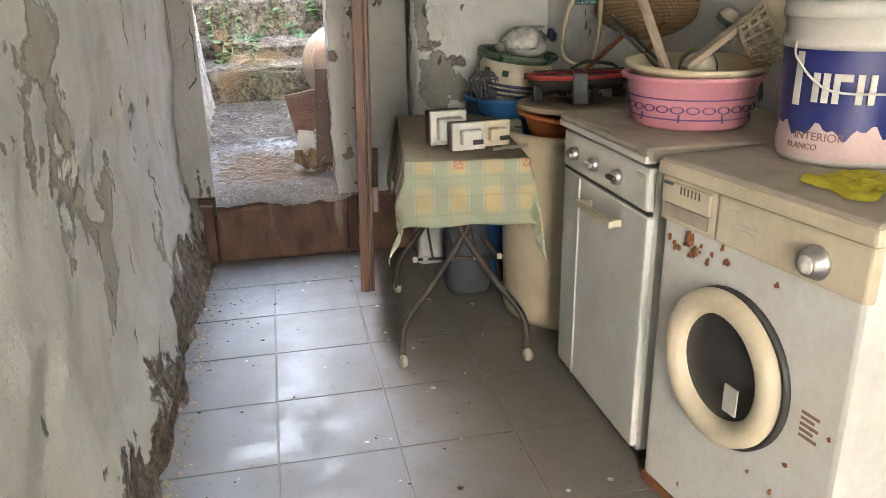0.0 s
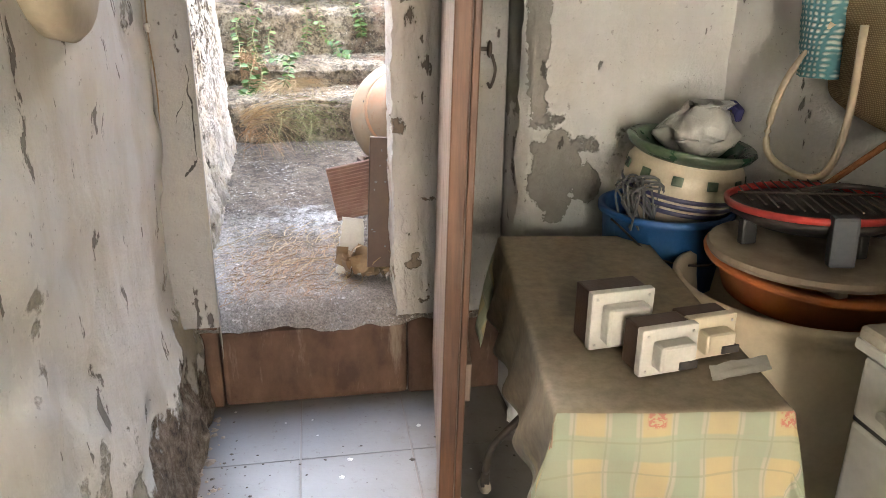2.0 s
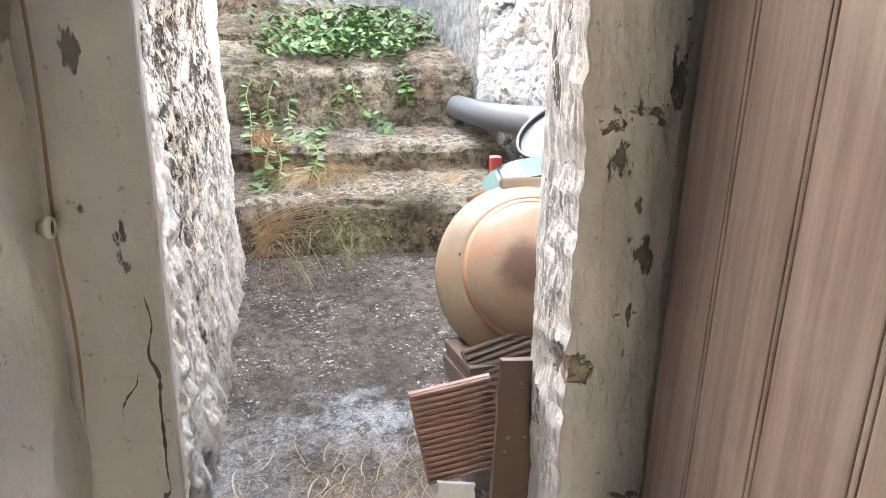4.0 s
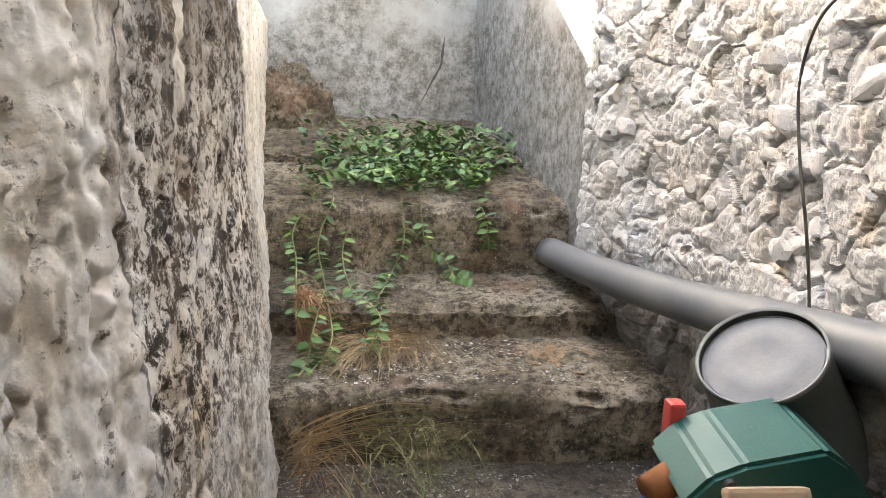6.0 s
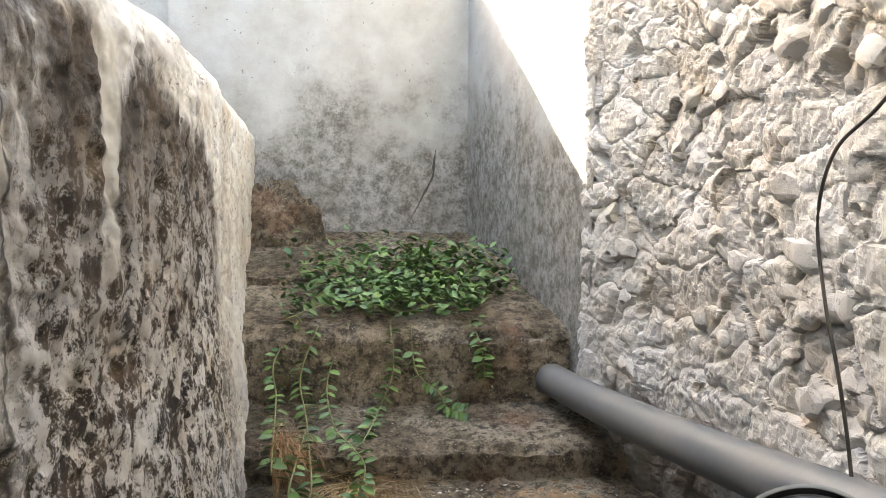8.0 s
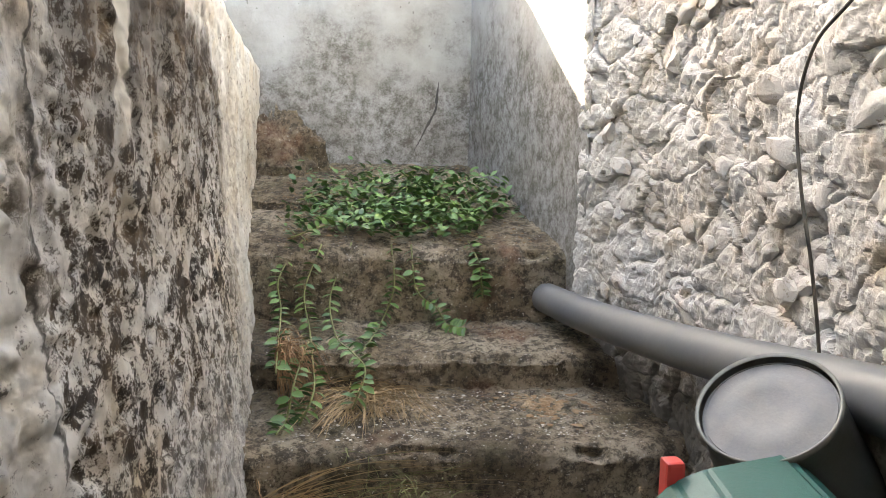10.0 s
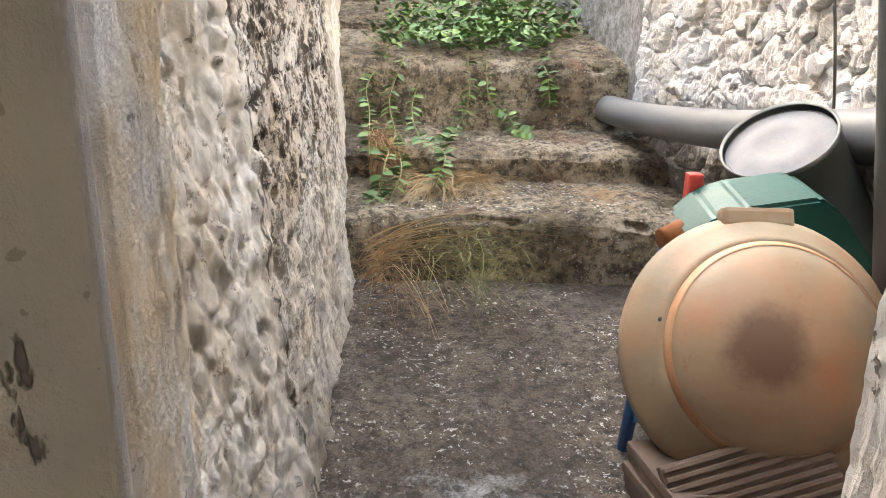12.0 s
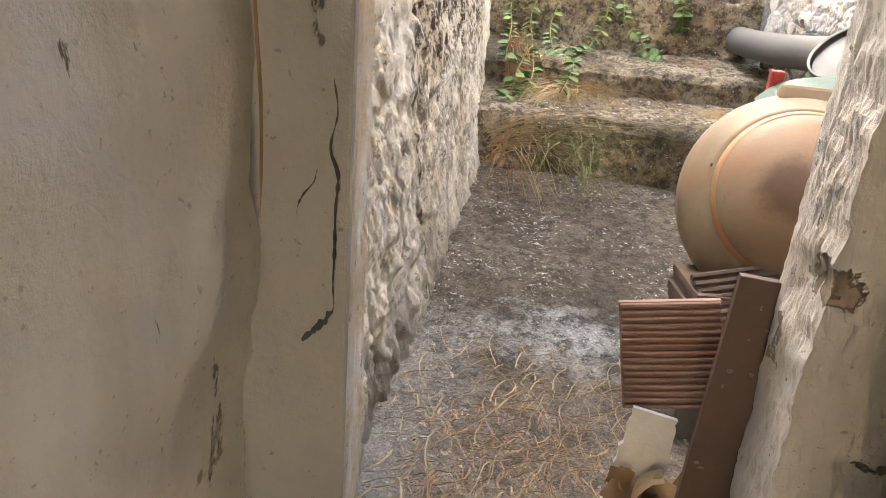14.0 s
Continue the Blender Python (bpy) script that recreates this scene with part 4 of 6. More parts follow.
def meter_box(x, y, z, w, h, d, rz, body, label, window=True):
    t = thing("electric_box", label, "electric box", pose(x, y, z, 0, 0, rz), "boxes on the trolley")
    part("back_box", box((-w / 2, 0.012, 0), (w / 2, d, h), 0.004), M["board"], t, "dark brown wooden back")
    part("plate", box((-w / 2 - 0.004, -0.004, -0.001), (w / 2 + 0.004, 0.014, h + 0.004), 0.004), body, t)
    part("cover", box((-w / 2 + 0.016, -0.034, 0.018), (w / 2 - 0.016, -0.002, h - 0.016), 0.008, seg=3), body, t)
    for sx in (-1, 1):
        for zz in (0.009, h - 0.008):
            part("screw", lathe([(0, 0), (0.0026, 0), (0.0026, 0.003), (0, 0.003)], 10, m=pose(sx * (w / 2 - 0.007), -0.003, zz, 90, 0, 0)), M["chrome"], t)
    if window:
        part("dial_window", box((0.0, -0.037, 0.022), (0.034, -0.033, 0.036), 0.001), M["black"], t, "small black dial window")


meter_box(0.815, 2.712, 0.742, 0.115, 0.105, 0.07, 6, M["white_plastic"], "white electric box with a brown back, standing on the trolley", False)
meter_box(0.857, 2.608, 0.742, 0.10, 0.082, 0.06, 8, M["white_plastic"], "white electric box with a dial window, standing on the trolley")
meter_box(0.955, 2.650, 0.742, 0.09, 0.076, 0.055, 8, M["cream"], "yellowed electric box with a dial window, standing on the trolley")
tagged(part("paper_scrap", sheet(8, 6, lambda u, v: (0.92 + 0.12 * u + 0.02 * v, 2.565 + 0.05 * v + 0.02 * u, 0.744 + 0.004 * fbm((u * 4, v * 4, 1)))), M["paper"], smooth=True), "torn grey paper scrap lying on the trolley", "paper")


def barrel():
    t = thing("plastic_barrel", "large dusty beige plastic barrel with a rolled rim", "barrel", pose(1.37, 2.985, 0))
    prof = [(0, 0), (0.262, 0), (0.268, 0.02), (0.272, 0.2), (0.277, 0.36), (0.281, 0.42), (0.276, 0.44), (0.280, 0.47), (0.282, 0.66), (0.272, 0.685), (0.285, 0.70), (0.285, 0.722), (0.272, 0.728), (0.262, 0.715), (0.258, 0.60), (0, 0.58)]
    part("barrel_wall", lathe(prof, 56, wobble=0.012), M["beige"], t, smooth=True)
    part("bung", lathe([(0, 0), (0.016, 0), (0.016, 0.012), (0, 0.012)], 14, m=pose(-0.27, -0.09, 0.48, 0, -90, 18)), M["slate_blue"], t, "small grey bung")
    b = thing("orange_basin", "orange plastic basin standing in the barrel's mouth", "basin", pose(1.365, 2.965, 0.70, 3, 2, 0))
    part("basin_wall", lathe([(0, 0), (0.18, 0), (0.205, 0.07), (0.232, 0.075), (0.235, 0.085), (0.20, 0.088), (0.172, 0.012), (0, 0.01)], 48), M["orange"], b, smooth=True)
    w = thing("wooden_board", "round grey wooden board lying across the orange basin", "board", pose(1.345, 2.945, 0.80, 0, 1, 12) @ Matrix.Diagonal((0.9, 0.9, 1, 1)))
    part("disc", lathe([(0, 0), (0.237, 0), (0.242, 0.008), (0.237, 0.018), (0, 0.018)], 44, wobble=0.03), M["stick"], w)
    for x in (-0.10, 0.12):
        part("batten", box((x - 0.015, -0.19, -0.02), (x + 0.015, 0.19, 0.001), 0.003), M["stick"], w)


barrel()


def grill():
    t = thing("electric_grill", "red and black electric grill with a wire rack", "grill", pose(1.365, 2.975, 0.826, -3, -2, -20) @ Matrix.Scale(0.89, 4))
    for a in (20, 110, 200, 290):
        part("foot", box((-0.02, -0.012, 0), (0.02, 0.012, 0.065), 0.006, m=pose(0.175 * math.cos(radians(a)), 0.15 * math.sin(radians(a)), 0, 0, 0, a)), M["black"], t)
    part("tray", lathe([(0, 0.045), (0.15, 0.045), (0.20, 0.07), (0.208, 0.088), (0.19, 0.088), (0.14, 0.06), (0, 0.058)], 40), M["black"], t, smooth=True)
    part("rim", lathe([(0.204, 0.088), (0.214, 0.090), (0.215, 0.102), (0.207, 0.106), (0.202, 0.102), (0.202, 0.090), (0.204, 0.088)], 44), M["red"], t, "red plastic rim", True)
    for k in range(-7, 8):
        x = k * 0.024
        y = math.sqrt(max(0.001, 0.185 ** 2 - x * x))
        part("rack_wire", tube([(x, -y, 0.114), (x, y, 0.114)], 0.0022, 6), M["iron"], t)
    part("cross_wire", tube([(-0.185, 0.0, 0.117), (0.185, 0, 0.117)], 0.003, 6), M["iron"], t)
    part("hinge", box((-0.028, -0.235, 0.0), (0.028, -0.195, 0.115), 0.008), M["slate_blue"], t, "grey hinge block")
    part("handle", tube(bezier([(-0.03, 0.02, 0.12), (0.03, -0.06, 0.15), (0.12, -0.05, 0.14), (0.16, 0.03, 0.12)]), 0.007, 8), M["iron"], t, smooth=True)


grill()


def corner_pots():
    t = thing("blue_bin", "tall blue plastic bin standing in the corner", "bin", pose(1.205, 3.36, 0))
    part("bin_wall", lathe([(0, 0), (0.12, 0), (0.165, 0.78), (0.178, 0.785), (0.178, 0.80), (0.165, 0.802), (0.157, 0.79), (0.12, 0.5), (0, 0.48)], 44), M["blue"], t, smooth=True)
    part("bin_handle", tube(bezier([(0.17, -0.03, 0.78), (0.10, -0.165, 0.70), (-0.08, -0.175, 0.71), (-0.168, -0.04, 0.78)]), 0.003, 6), M["iron"], t)
    w = thing("wire_bundle", "tangled bundle of grey electric wire in the blue bin", "wire")
    rnd = random.Random(5)
    for k in range(16):
        a = rnd.uniform(0, 1)
        c = Vector((1.085, 3.29, 0.80))
        pts = [c + Vector((rnd.uniform(-0.03, 0.02), rnd.uniform(-0.04, 0.02), -0.03)), c + Vector((rnd.uniform(-0.05, 0), rnd.uniform(-0.05, 0.02), 0.04 + 0.05 * a)), c + Vector((rnd.uniform(-0.02, 0.06), rnd.uniform(-0.04, 0.02), 0.05 + 0.05 * a)), c + Vector((0.05, rnd.uniform(-0.03, 0.03), -0.02))]
        part("wire", tube(bezier(pts, 6), 0.003, 6), M["pipe_grey"], w)
    p = thing("ceramic_pot", "glazed ceramic pot in cream, green and navy bands", "pot", pose(1.238, 3.37, 0.80, 4, 6, 0) @ Matrix.Scale(0.87, 4))
    part("pot_body", lathe([(0.13, -0.05), (0.150, 0.0), (0.172, 0.045), (0.178, 0.085), (0.172, 0.13), (0.155, 0.158)], 48), M["glaze_cream"], p, smooth=True)
    for z, r in ((0.012, 0.160), (0.036, 0.1715), (0.058, 0.1775)):
        part("band", lathe([(r - 0.006, z - 0.007), (r + 0.0015, z - 0.006), (r + 0.004, z + 0.006), (r - 0.004, z + 0.007)], 48), M["glaze_navy"], p, "navy glaze band", True)
    for k in range(11):
        a = 2 * math.pi * k / 11
        part("motif", box((-0.016, -0.003, -0.014), (0.016, 0.003, 0.014), 0.003, m=Matrix.Rotation(a, 4, "Z") @ pose(0, -0.1755, 0.112, -12, 0, 0)), M["glaze_green"], p, "painted green motif")
    part("lip", lathe([(0.154, 0.155), (0.180, 0.172), (0.192, 0.19), (0.186, 0.200), (0.165, 0.192), (0.14, 0.16), (0.10, 0.10), (0, 0.08)], 48), M["glaze_green"], p, "dark green rim", True)
    b = thing("plastic_bag", "crumpled clear plastic bag in the ceramic pot", "bag", pose(1.285, 3.385, 0.965))
    part("bag_film", sheet(26, 14, lambda u, v: Vector((math.cos(u * 6.283), math.sin(u * 6.283), 0)) * (0.10 * math.sin(0.3 + 2.5 * v) * (1 + 0.35 * fbm((math.cos(u * 6.283) * 2, math.sin(u * 6.283) * 2, v * 3)))) + Vector((0, 0, -0.05 + 0.14 * v + 0.02 * fbm((u * 9, v * 4, 5))))), M["clear_bag"], b, smooth=True)
    part("bag_mouth", sheet(24, 5, lambda u, v: Vector((math.cos(u * 6.283), math.sin(u * 6.283), 0)) * (0.02 + 0.035 * v * (1 + 0.5 * fbm((math.cos(u * 6.283) * 3, math.sin(u * 6.283) * 3, 2)))) + Vector((0.03, 0, 0.07 + 0.03 * v))), M["clear_bag"], b, "gathered mouth of the bag", True)


corner_pots()


def stove():
    x0, x1, y0, y1 = 1.135, 1.70, 1.94, 2.495
    t = thing("cooker", "white enamelled cooker with three knobs and a dusty lid", "cooker")
    part("body", box((x0 + 0.012, y0, 0.03), (x1, y1, 0.815), 0.012), M["enamel"], t)
    part("control_panel", box((x0 - 0.008, y0 + 0.004, 0.705), (x0 + 0.02, y1 - 0.004, 0.815), 0.01, m=None), M["enamel"], t)
    part("oven_door", box((x0 - 0.004, y0 + 0.004, 0.045), (x0 + 0.02, y1 - 0.002, 0.695), 0.008), M["enamel"], t)
    part("door_strip", box((x0 - 0.010, y1 - 0.136, 0.05), (x0 - 0.002, y1 - 0.128, 0.69), 0.002), M["white_plastic"], t, "pale vertical trim strip")
    part("lid", box((x0 - 0.02, y0 - 0.004, 0.828), (x1, y1 + 0.008, 0.866), 0.014, seg=3), M["dusty_top"], t, "lid covered with brown dust")
    part("lid_edge", box((x0 - 0.024, y0 - 0.002, 0.826), (x0 + 0.01, y1 + 0.004, 0.846), 0.006), M["enamel"], t)
    for y in (2.39, 2.25, 2.10):
        k = part("knob", lathe([(0, 0), (0.019, 0), (0.021, 0.006), (0.019, 0.022), (0, 0.023)], 24, m=pose(x0 - 0.006, y, 0.758, 0, -90, 0)), M["chrome"], t, "grey metal knob", True)
        part("grip", box((-0.006, -0.021, 0.021), (0.006, 0.021, 0.033), 0.003, m=pose(x0 - 0.006, y, 0.758, 0, -90, 0)), M["black"] if y < 2.15 else M["chrome"], k)
    part("badge", box((x0 - 0.010, 1.97, 0.785), (x0 - 0.006, 2.01, 0.795), 0.001), M["chrome"], t)
    h = part("handle", box((x0 - 0.045, 2.07, 0.628), (x0 - 0.028, 2.30, 0.648), 0.006), M["cream"], t, "yellowed bar handle")
    for y in (2.08, 2.27):
        part("bracket", box((x0 - 0.04, y, 0.627), (x0, y + 0.022, 0.649), 0.005), M["cream"], h)
    part("seam", box((x0 - 0.001, y0 + 0.002, 0.696), (x0 + 0.01, y1 - 0.002, 0.704)), M["black"], t)
    part("plinth", box((x0 + 0.03, y0 + 0.01, 0.0), (x1 - 0.02, y1 - 0.01, 0.04)), M["black"], t)
    part("dust_clump", sheet(14, 10, lambda u, v: (1.21 + 0.09 * u, 2.30 + 0.11 * v, 0.867 + 0.006 * max(0, fbm((u * 5, v * 5, 2.0))))), M["stick"], t)


stove()


def washer():
    x0, x1, y0, y1, h = 1.13, 1.68, 1.345, 1.905, 0.842
    t = thing("washing_machine", "old front-loading washing machine, yellowed and rusting", "washing machine", pose(1.115, 1.868, 0, 0, 0, 8.5) @ Matrix.Translation((-1.112, -1.905, 0)) @ Matrix.Diagonal((1, 1, 1.027, 1)))
    part("body", box((x0, y0, 0.015), (x1, y1, h - 0.035), 0.02, seg=3), M["enamel"], t)
    part("top", box((x0 - 0.018, y0 - 0.004, h - 0.036), (x1, y1 + 0.004, h), 0.012, seg=3), M["dusty_top"], t, "worktop grey with dust")
    part("top_trim", box((x0 - 0.022, y0 - 0.006, h - 0.040), (x0 + 0.03, y1 + 0.006, h - 0.008), 0.008), M["cream"], t)
    pan = part("panel", box((x0 - 0.014, y0 + 0.002, 0.70), (x0 + 0.02, 1.715, h - 0.042), 0.006), M["cream"], t, "yellowed control panel")
    part("drawer_frame", box((x0 - 0.012, 1.72, 0.70), (x0 + 0.02, y1 - 0.002, h - 0.042), 0.006), M["cream"], t)
    d = part("drawer", box((x0 - 0.020, 1.735, 0.745), (x0 - 0.006, y1 - 0.012, h - 0.05), 0.004), M["cream"], t, "detergent drawer with a finger slot")
    part("slot", box((x0 - 0.015, 1.74, 0.712), (x0 - 0.004, y1 - 0.018, 0.742), 0.002), M["dusty_top"], d)
    for k in range(6):
        part("text_bar", box((x0 - 0.0212, 1.765 + 0.012 * k, 0.772), (x0 - 0.0195, 1.768 + 0.012 * k, 0.788)), M["pipe_grey"], d)
    part("mark", box((x0 - 0.0215, 1.855, 0.785), (x0 - 0.0195, 1.885, 0.791)), M["pipe_grey"], d)
    for (ya, yb, z) in ((1.61, 1.65, 0.742), (1.60, 1.655, 0.752), (1.655, 1.68, 0.775)):
        part("indicator", box((x0 - 0.016, ya, z), (x0 - 0.0135, yb, z + 0.003)), M["white_plastic"], pan)
    k = part("knob", lathe([(0, 0), (0.031, 0), (0.032, 0.005), (0.029, 0.010), (0.026, 0.011), (0.023, 0.026), (0, 0.028)], 32, m=pose(x0 - 0.013, 1.455, 0.742, 0, -90, 0)), M["chrome"], t, "chrome programme dial", True)
    part("cap", lathe([(0, 0.028), (0.018, 0.028), (0.015, 0.031), (0, 0.032)], 24, m=pose(x0 - 0.013, 1.455, 0.742, 0, -90, 0)), M["white_plastic"], k, smooth=True)
    c = pose(x0 - 0.002, 1.655, 0.443, 0, -90, 0) @ Matrix.Diagonal((0.88, 0.88, 1, 1))
    part("gasket", lathe([(0.196, -0.004), (0.196, 0.010), (0.186, 0.012), (0.178, -0.004)], 56, m=c @ pose(0, -0.008, 0)), M["black"], t, "dark rubber gasket", True)
    dr = part("door", lathe([(0.186, 0.004), (0.192, 0.014), (0.188, 0.030), (0.172, 0.040), (0.150, 0.041), (0.136, 0.030), (0.128, 0.006)], 64, m=c), M["cream"], t, "round yellowed porthole door", True)
    part("porthole", lathe([(0.130, 0.010), (0.10, 0.016), (0.05, 0.020), (0, 0.021)], 56, m=c), M["dark_glass"], dr, "dark dusty glass bowl", True)
    part("sticker", box((x0 - 0.042, 1.57, 0.375), (x0 - 0.038, 1.608, 0.435), 0.001, m=None), M["paper"], dr, "white paper scrap on the door")
    rnd = random.Random(3)
    for k in range(46):
        y, z = (rnd.gauss(1.80, 0.07), rnd.gauss(0.665, 0.02)) if k < 30 else (rnd.uniform(1.37, 1.88), rnd.uniform(0.06, 0.66))
        if not (y0 + 0.03 < y < y1 - 0.03 and z < 0.695) or (y - 1.655) ** 2 + (z - 0.443) ** 2 < 0.045:
            continue
        r = rnd.uniform(0.003, 0.011 if k < 30 else 0.006)
        part("rust_spot", lathe([(0, 0.0012), (r, 0.0008), (r * 1.05, -0.0005)], 9, m=pose(x0 - 0.0005, y, z, 0, -90, rnd.uniform(0, 90)), wobble=0.9, seed=k), M["rust"], t)
    for k in range(5):
        part("label_bar", box((x0 - 0.0012, 1.405 + 0.010 * (k % 2), 0.40 + 0.012 * k), (x0 + 0.001, 1.447, 0.406 + 0.012 * k)), M["terracotta"], t, "faded red printed label")
    part("foot_rust", box((x0 - 0.002, y0 + 0.02, 0.0), (x1, y1, 0.03), 0.004), M["rust"], t)


washer()


def basin_pile():
    t = thing("pink_basin", "pink plastic basin with a purple chain print, standing on the cooker", "basin", pose(1.377, 2.215, 0.867) @ Matrix.Scale(0.91, 4))
    part("basin_wall", lathe([(0, 0.0), (0.155, 0.0), (0.165, 0.01), (0.188, 0.13), (0.205, 0.136), (0.208, 0.146), (0.198, 0.150), (0.182, 0.142), (0.158, 0.014), (0, 0.012)], 56), M["pink"], t, smooth=True)
    for z in (0.032, 0.088):
        r = 0.165 + 0.023 * (z - 0.01) / 0.12 + 0.0012
        part("print_line", lathe([(r - 0.002, z - 0.002), (r, z - 0.002), (r + 0.0004, z + 0.002), (r - 0.002, z + 0.002)], 56), M["purple"], t)
    rr = 0.175
    for k in range(26):
        a = 2 * math.pi * k / 26
        m = Matrix.Rotation(a, 4, "Z") @ pose(0, -rr - 0.002, 0.060, 90 - 10, 0, 0) @ Matrix.Diagonal((1.5, 0.8, 1, 1))
        part("chain_link", lathe([(0.010, -0.001), (0.013, -0.001), (0.013, 0.001), (0.010, 0.001), (0.010, -0.001)], 14, m=m), M["purple"], t)
    for k in range(9):
        a = 2 * math.pi * k / 9
        part("pendant", box((-0.003, -0.002, -0.014), (0.003, 0.001, 0.014), 0.001, m=Matrix.Rotation(a, 4, "Z") @ pose(0, -0.1715, 0.038, -10, 0, 0)), M["purple"], t)
    b = thing("beige_basin", "beige plastic basin stacked in the pink one", "basin", pose(1.38, 2.215, 0.935, 3, 0, 0) @ Matrix.Scale(0.91, 4))
    part("basin_wall", lathe([(0, 0.0), (0.145, 0.0), (0.182, 0.085), (0.202, 0.09), (0.204, 0.104), (0.192, 0.106), (0.178, 0.09), (0.14, 0.015), (0, 0.014)], 52), M["beige"], b, smooth=True)
    rnd = random.Random(11)
    for k, (p, q, r, mat) in enumerate([((1.28, 2.16, 0.99), (1.235, 2.27, 1.20), 0.013, "stick"), ((1.30, 2.13, 1.02), (1.66, 2.14, 1.27), 0.017, "stick"), ((1.44, 2.35, 1.0), (1.68, 2.22, 1.22), 0.015, "stick"), ((1.34, 2.34, 1.0), (1.24, 2.44, 1.12), 0.006, "black"), ((1.36, 2.33, 1.0), (1.25, 2.47, 1.14), 0.005, "black")]):
        s = thing("wooden_stick" if mat == "stick" else "thin_rod", "grey wooden stick leaning in the basin" if mat == "stick" else "thin black rod leaning in the basin", "stick" if mat == "stick" else "rod", group="tools in the basin")
        d = (Vector(q) - Vector(p))
        mm = Matrix.Translation(p) @ d.to_track_quat("Z", "Y").to_matrix().to_4x4()
        part("shaft", box((-r, -r * 0.55, 0), (r, r * 0.55, d.length), r * 0.3, m=mm), M[mat], s)
    c = thing("plastic_colander", "cream plastic lattice colander tipped on its side", "colander", pose(1.47, 2.13, 1.075, 0, 62, -38) @ Matrix.Scale(0.8, 4))
    bm = None
    for k in range(18):
        a = 2 * math.pi * k / 18
        bm = tube([(0.07 * math.cos(a), 0.07 * math.sin(a), 0), (0.10 * math.cos(a), 0.10 * math.sin(a), 0.10)], 0.0065, 6, bm=bm)
    part("ribs", bm, M["cream"], c)
    for i in range(4):
        r, z = 0.072 + 0.009 * i, 0.005 + 0.031 * i
        part("hoop", lathe([(r - 0.005, z - 0.006), (r + 0.004, z - 0.006), (r + 0.004, z + 0.006), (r - 0.005, z + 0.006), (r - 0.005, z - 0.006)], 36), M["cream"], c)
    part("base", lathe([(0, 0), (0.072, 0), (0.072, 0.006), (0, 0.006)], 36), M["cream"], c)
    part("collar", lathe([(0.10, 0.10), (0.125, 0.13), (0.128, 0.15), (0.12, 0.15), (0.098, 0.108)], 40), M["cream"], c, smooth=True)
    j = thing("enamel_jug", "blue, white and ochre painted jug lying in the basin", "jug", pose(1.36, 2.17, 1.02, 0, 80, 70) @ Matrix.Scale(0.75, 4))
    part("jug_body", lathe([(0, -0.06), (0.05, -0.06), (0.062, -0.02), (0.055, 0.04), (0.04, 0.07), (0.035, 0.07), (0, 0.03)], 28), M["glaze_cream"], j, smooth=True)
    part("band", lathe([(0.0625, -0.035), (0.065, -0.02), (0.0635, 0.0), (0.06, 0.0)], 28), M["glaze_navy"], j, "blue painted band", True)
    part("ochre_band", lathe([(0.061, 0.012), (0.0615, 0.022), (0.058, 0.034), (0.055, 0.03)], 28), M["yellow"], j, "ochre painted band", True)
    s = thing("painted_ball", "olive and cream striped ball-shaped lid on the pile", "lid", pose(1.49, 2.26, 1.13, 30, 20, 0))
    part("ball", lathe([(0, -0.03), (0.022, -0.024), (0.03, 0), (0.022, 0.024), (0, 0.03)], 20), M["glaze_cream"], s, smooth=True)
    part("stripe", lathe([(0.0295, -0.008), (0.0315, 0), (0.0295, 0.008)], 20), M["glaze_green"], s, smooth=True)


basin_pile()


def flat_text(name, text, size, m, material, parent, label="", bend=0.0):
    """Lettering as a thin mesh, bent round a cylinder of radius bend."""
    cu = bpy.data.curves.new(name, "FONT")
    cu.body, cu.size, cu.align_x, cu.extrude = text, size, "CENTER", 0.0004
    ob = new(name, cu)
    me = bpy.data.meshes.new_from_object(ob.evaluated_get(bpy.context.evaluated_depsgraph_get()))
    bpy.data.objects.remove(ob)
    bm = bmesh.new()
    bm.from_mesh(me)
    for v in bm.verts:
        a = v.co.x / bend
        r = bend + v.co.z
        v.co = Vector((math.sin(a) * r, -math.cos(a) * r, v.co.y))
    bmesh.ops.transform(bm, matrix=m, verts=bm.verts[:])
    return part(name, bm, material, parent, label)


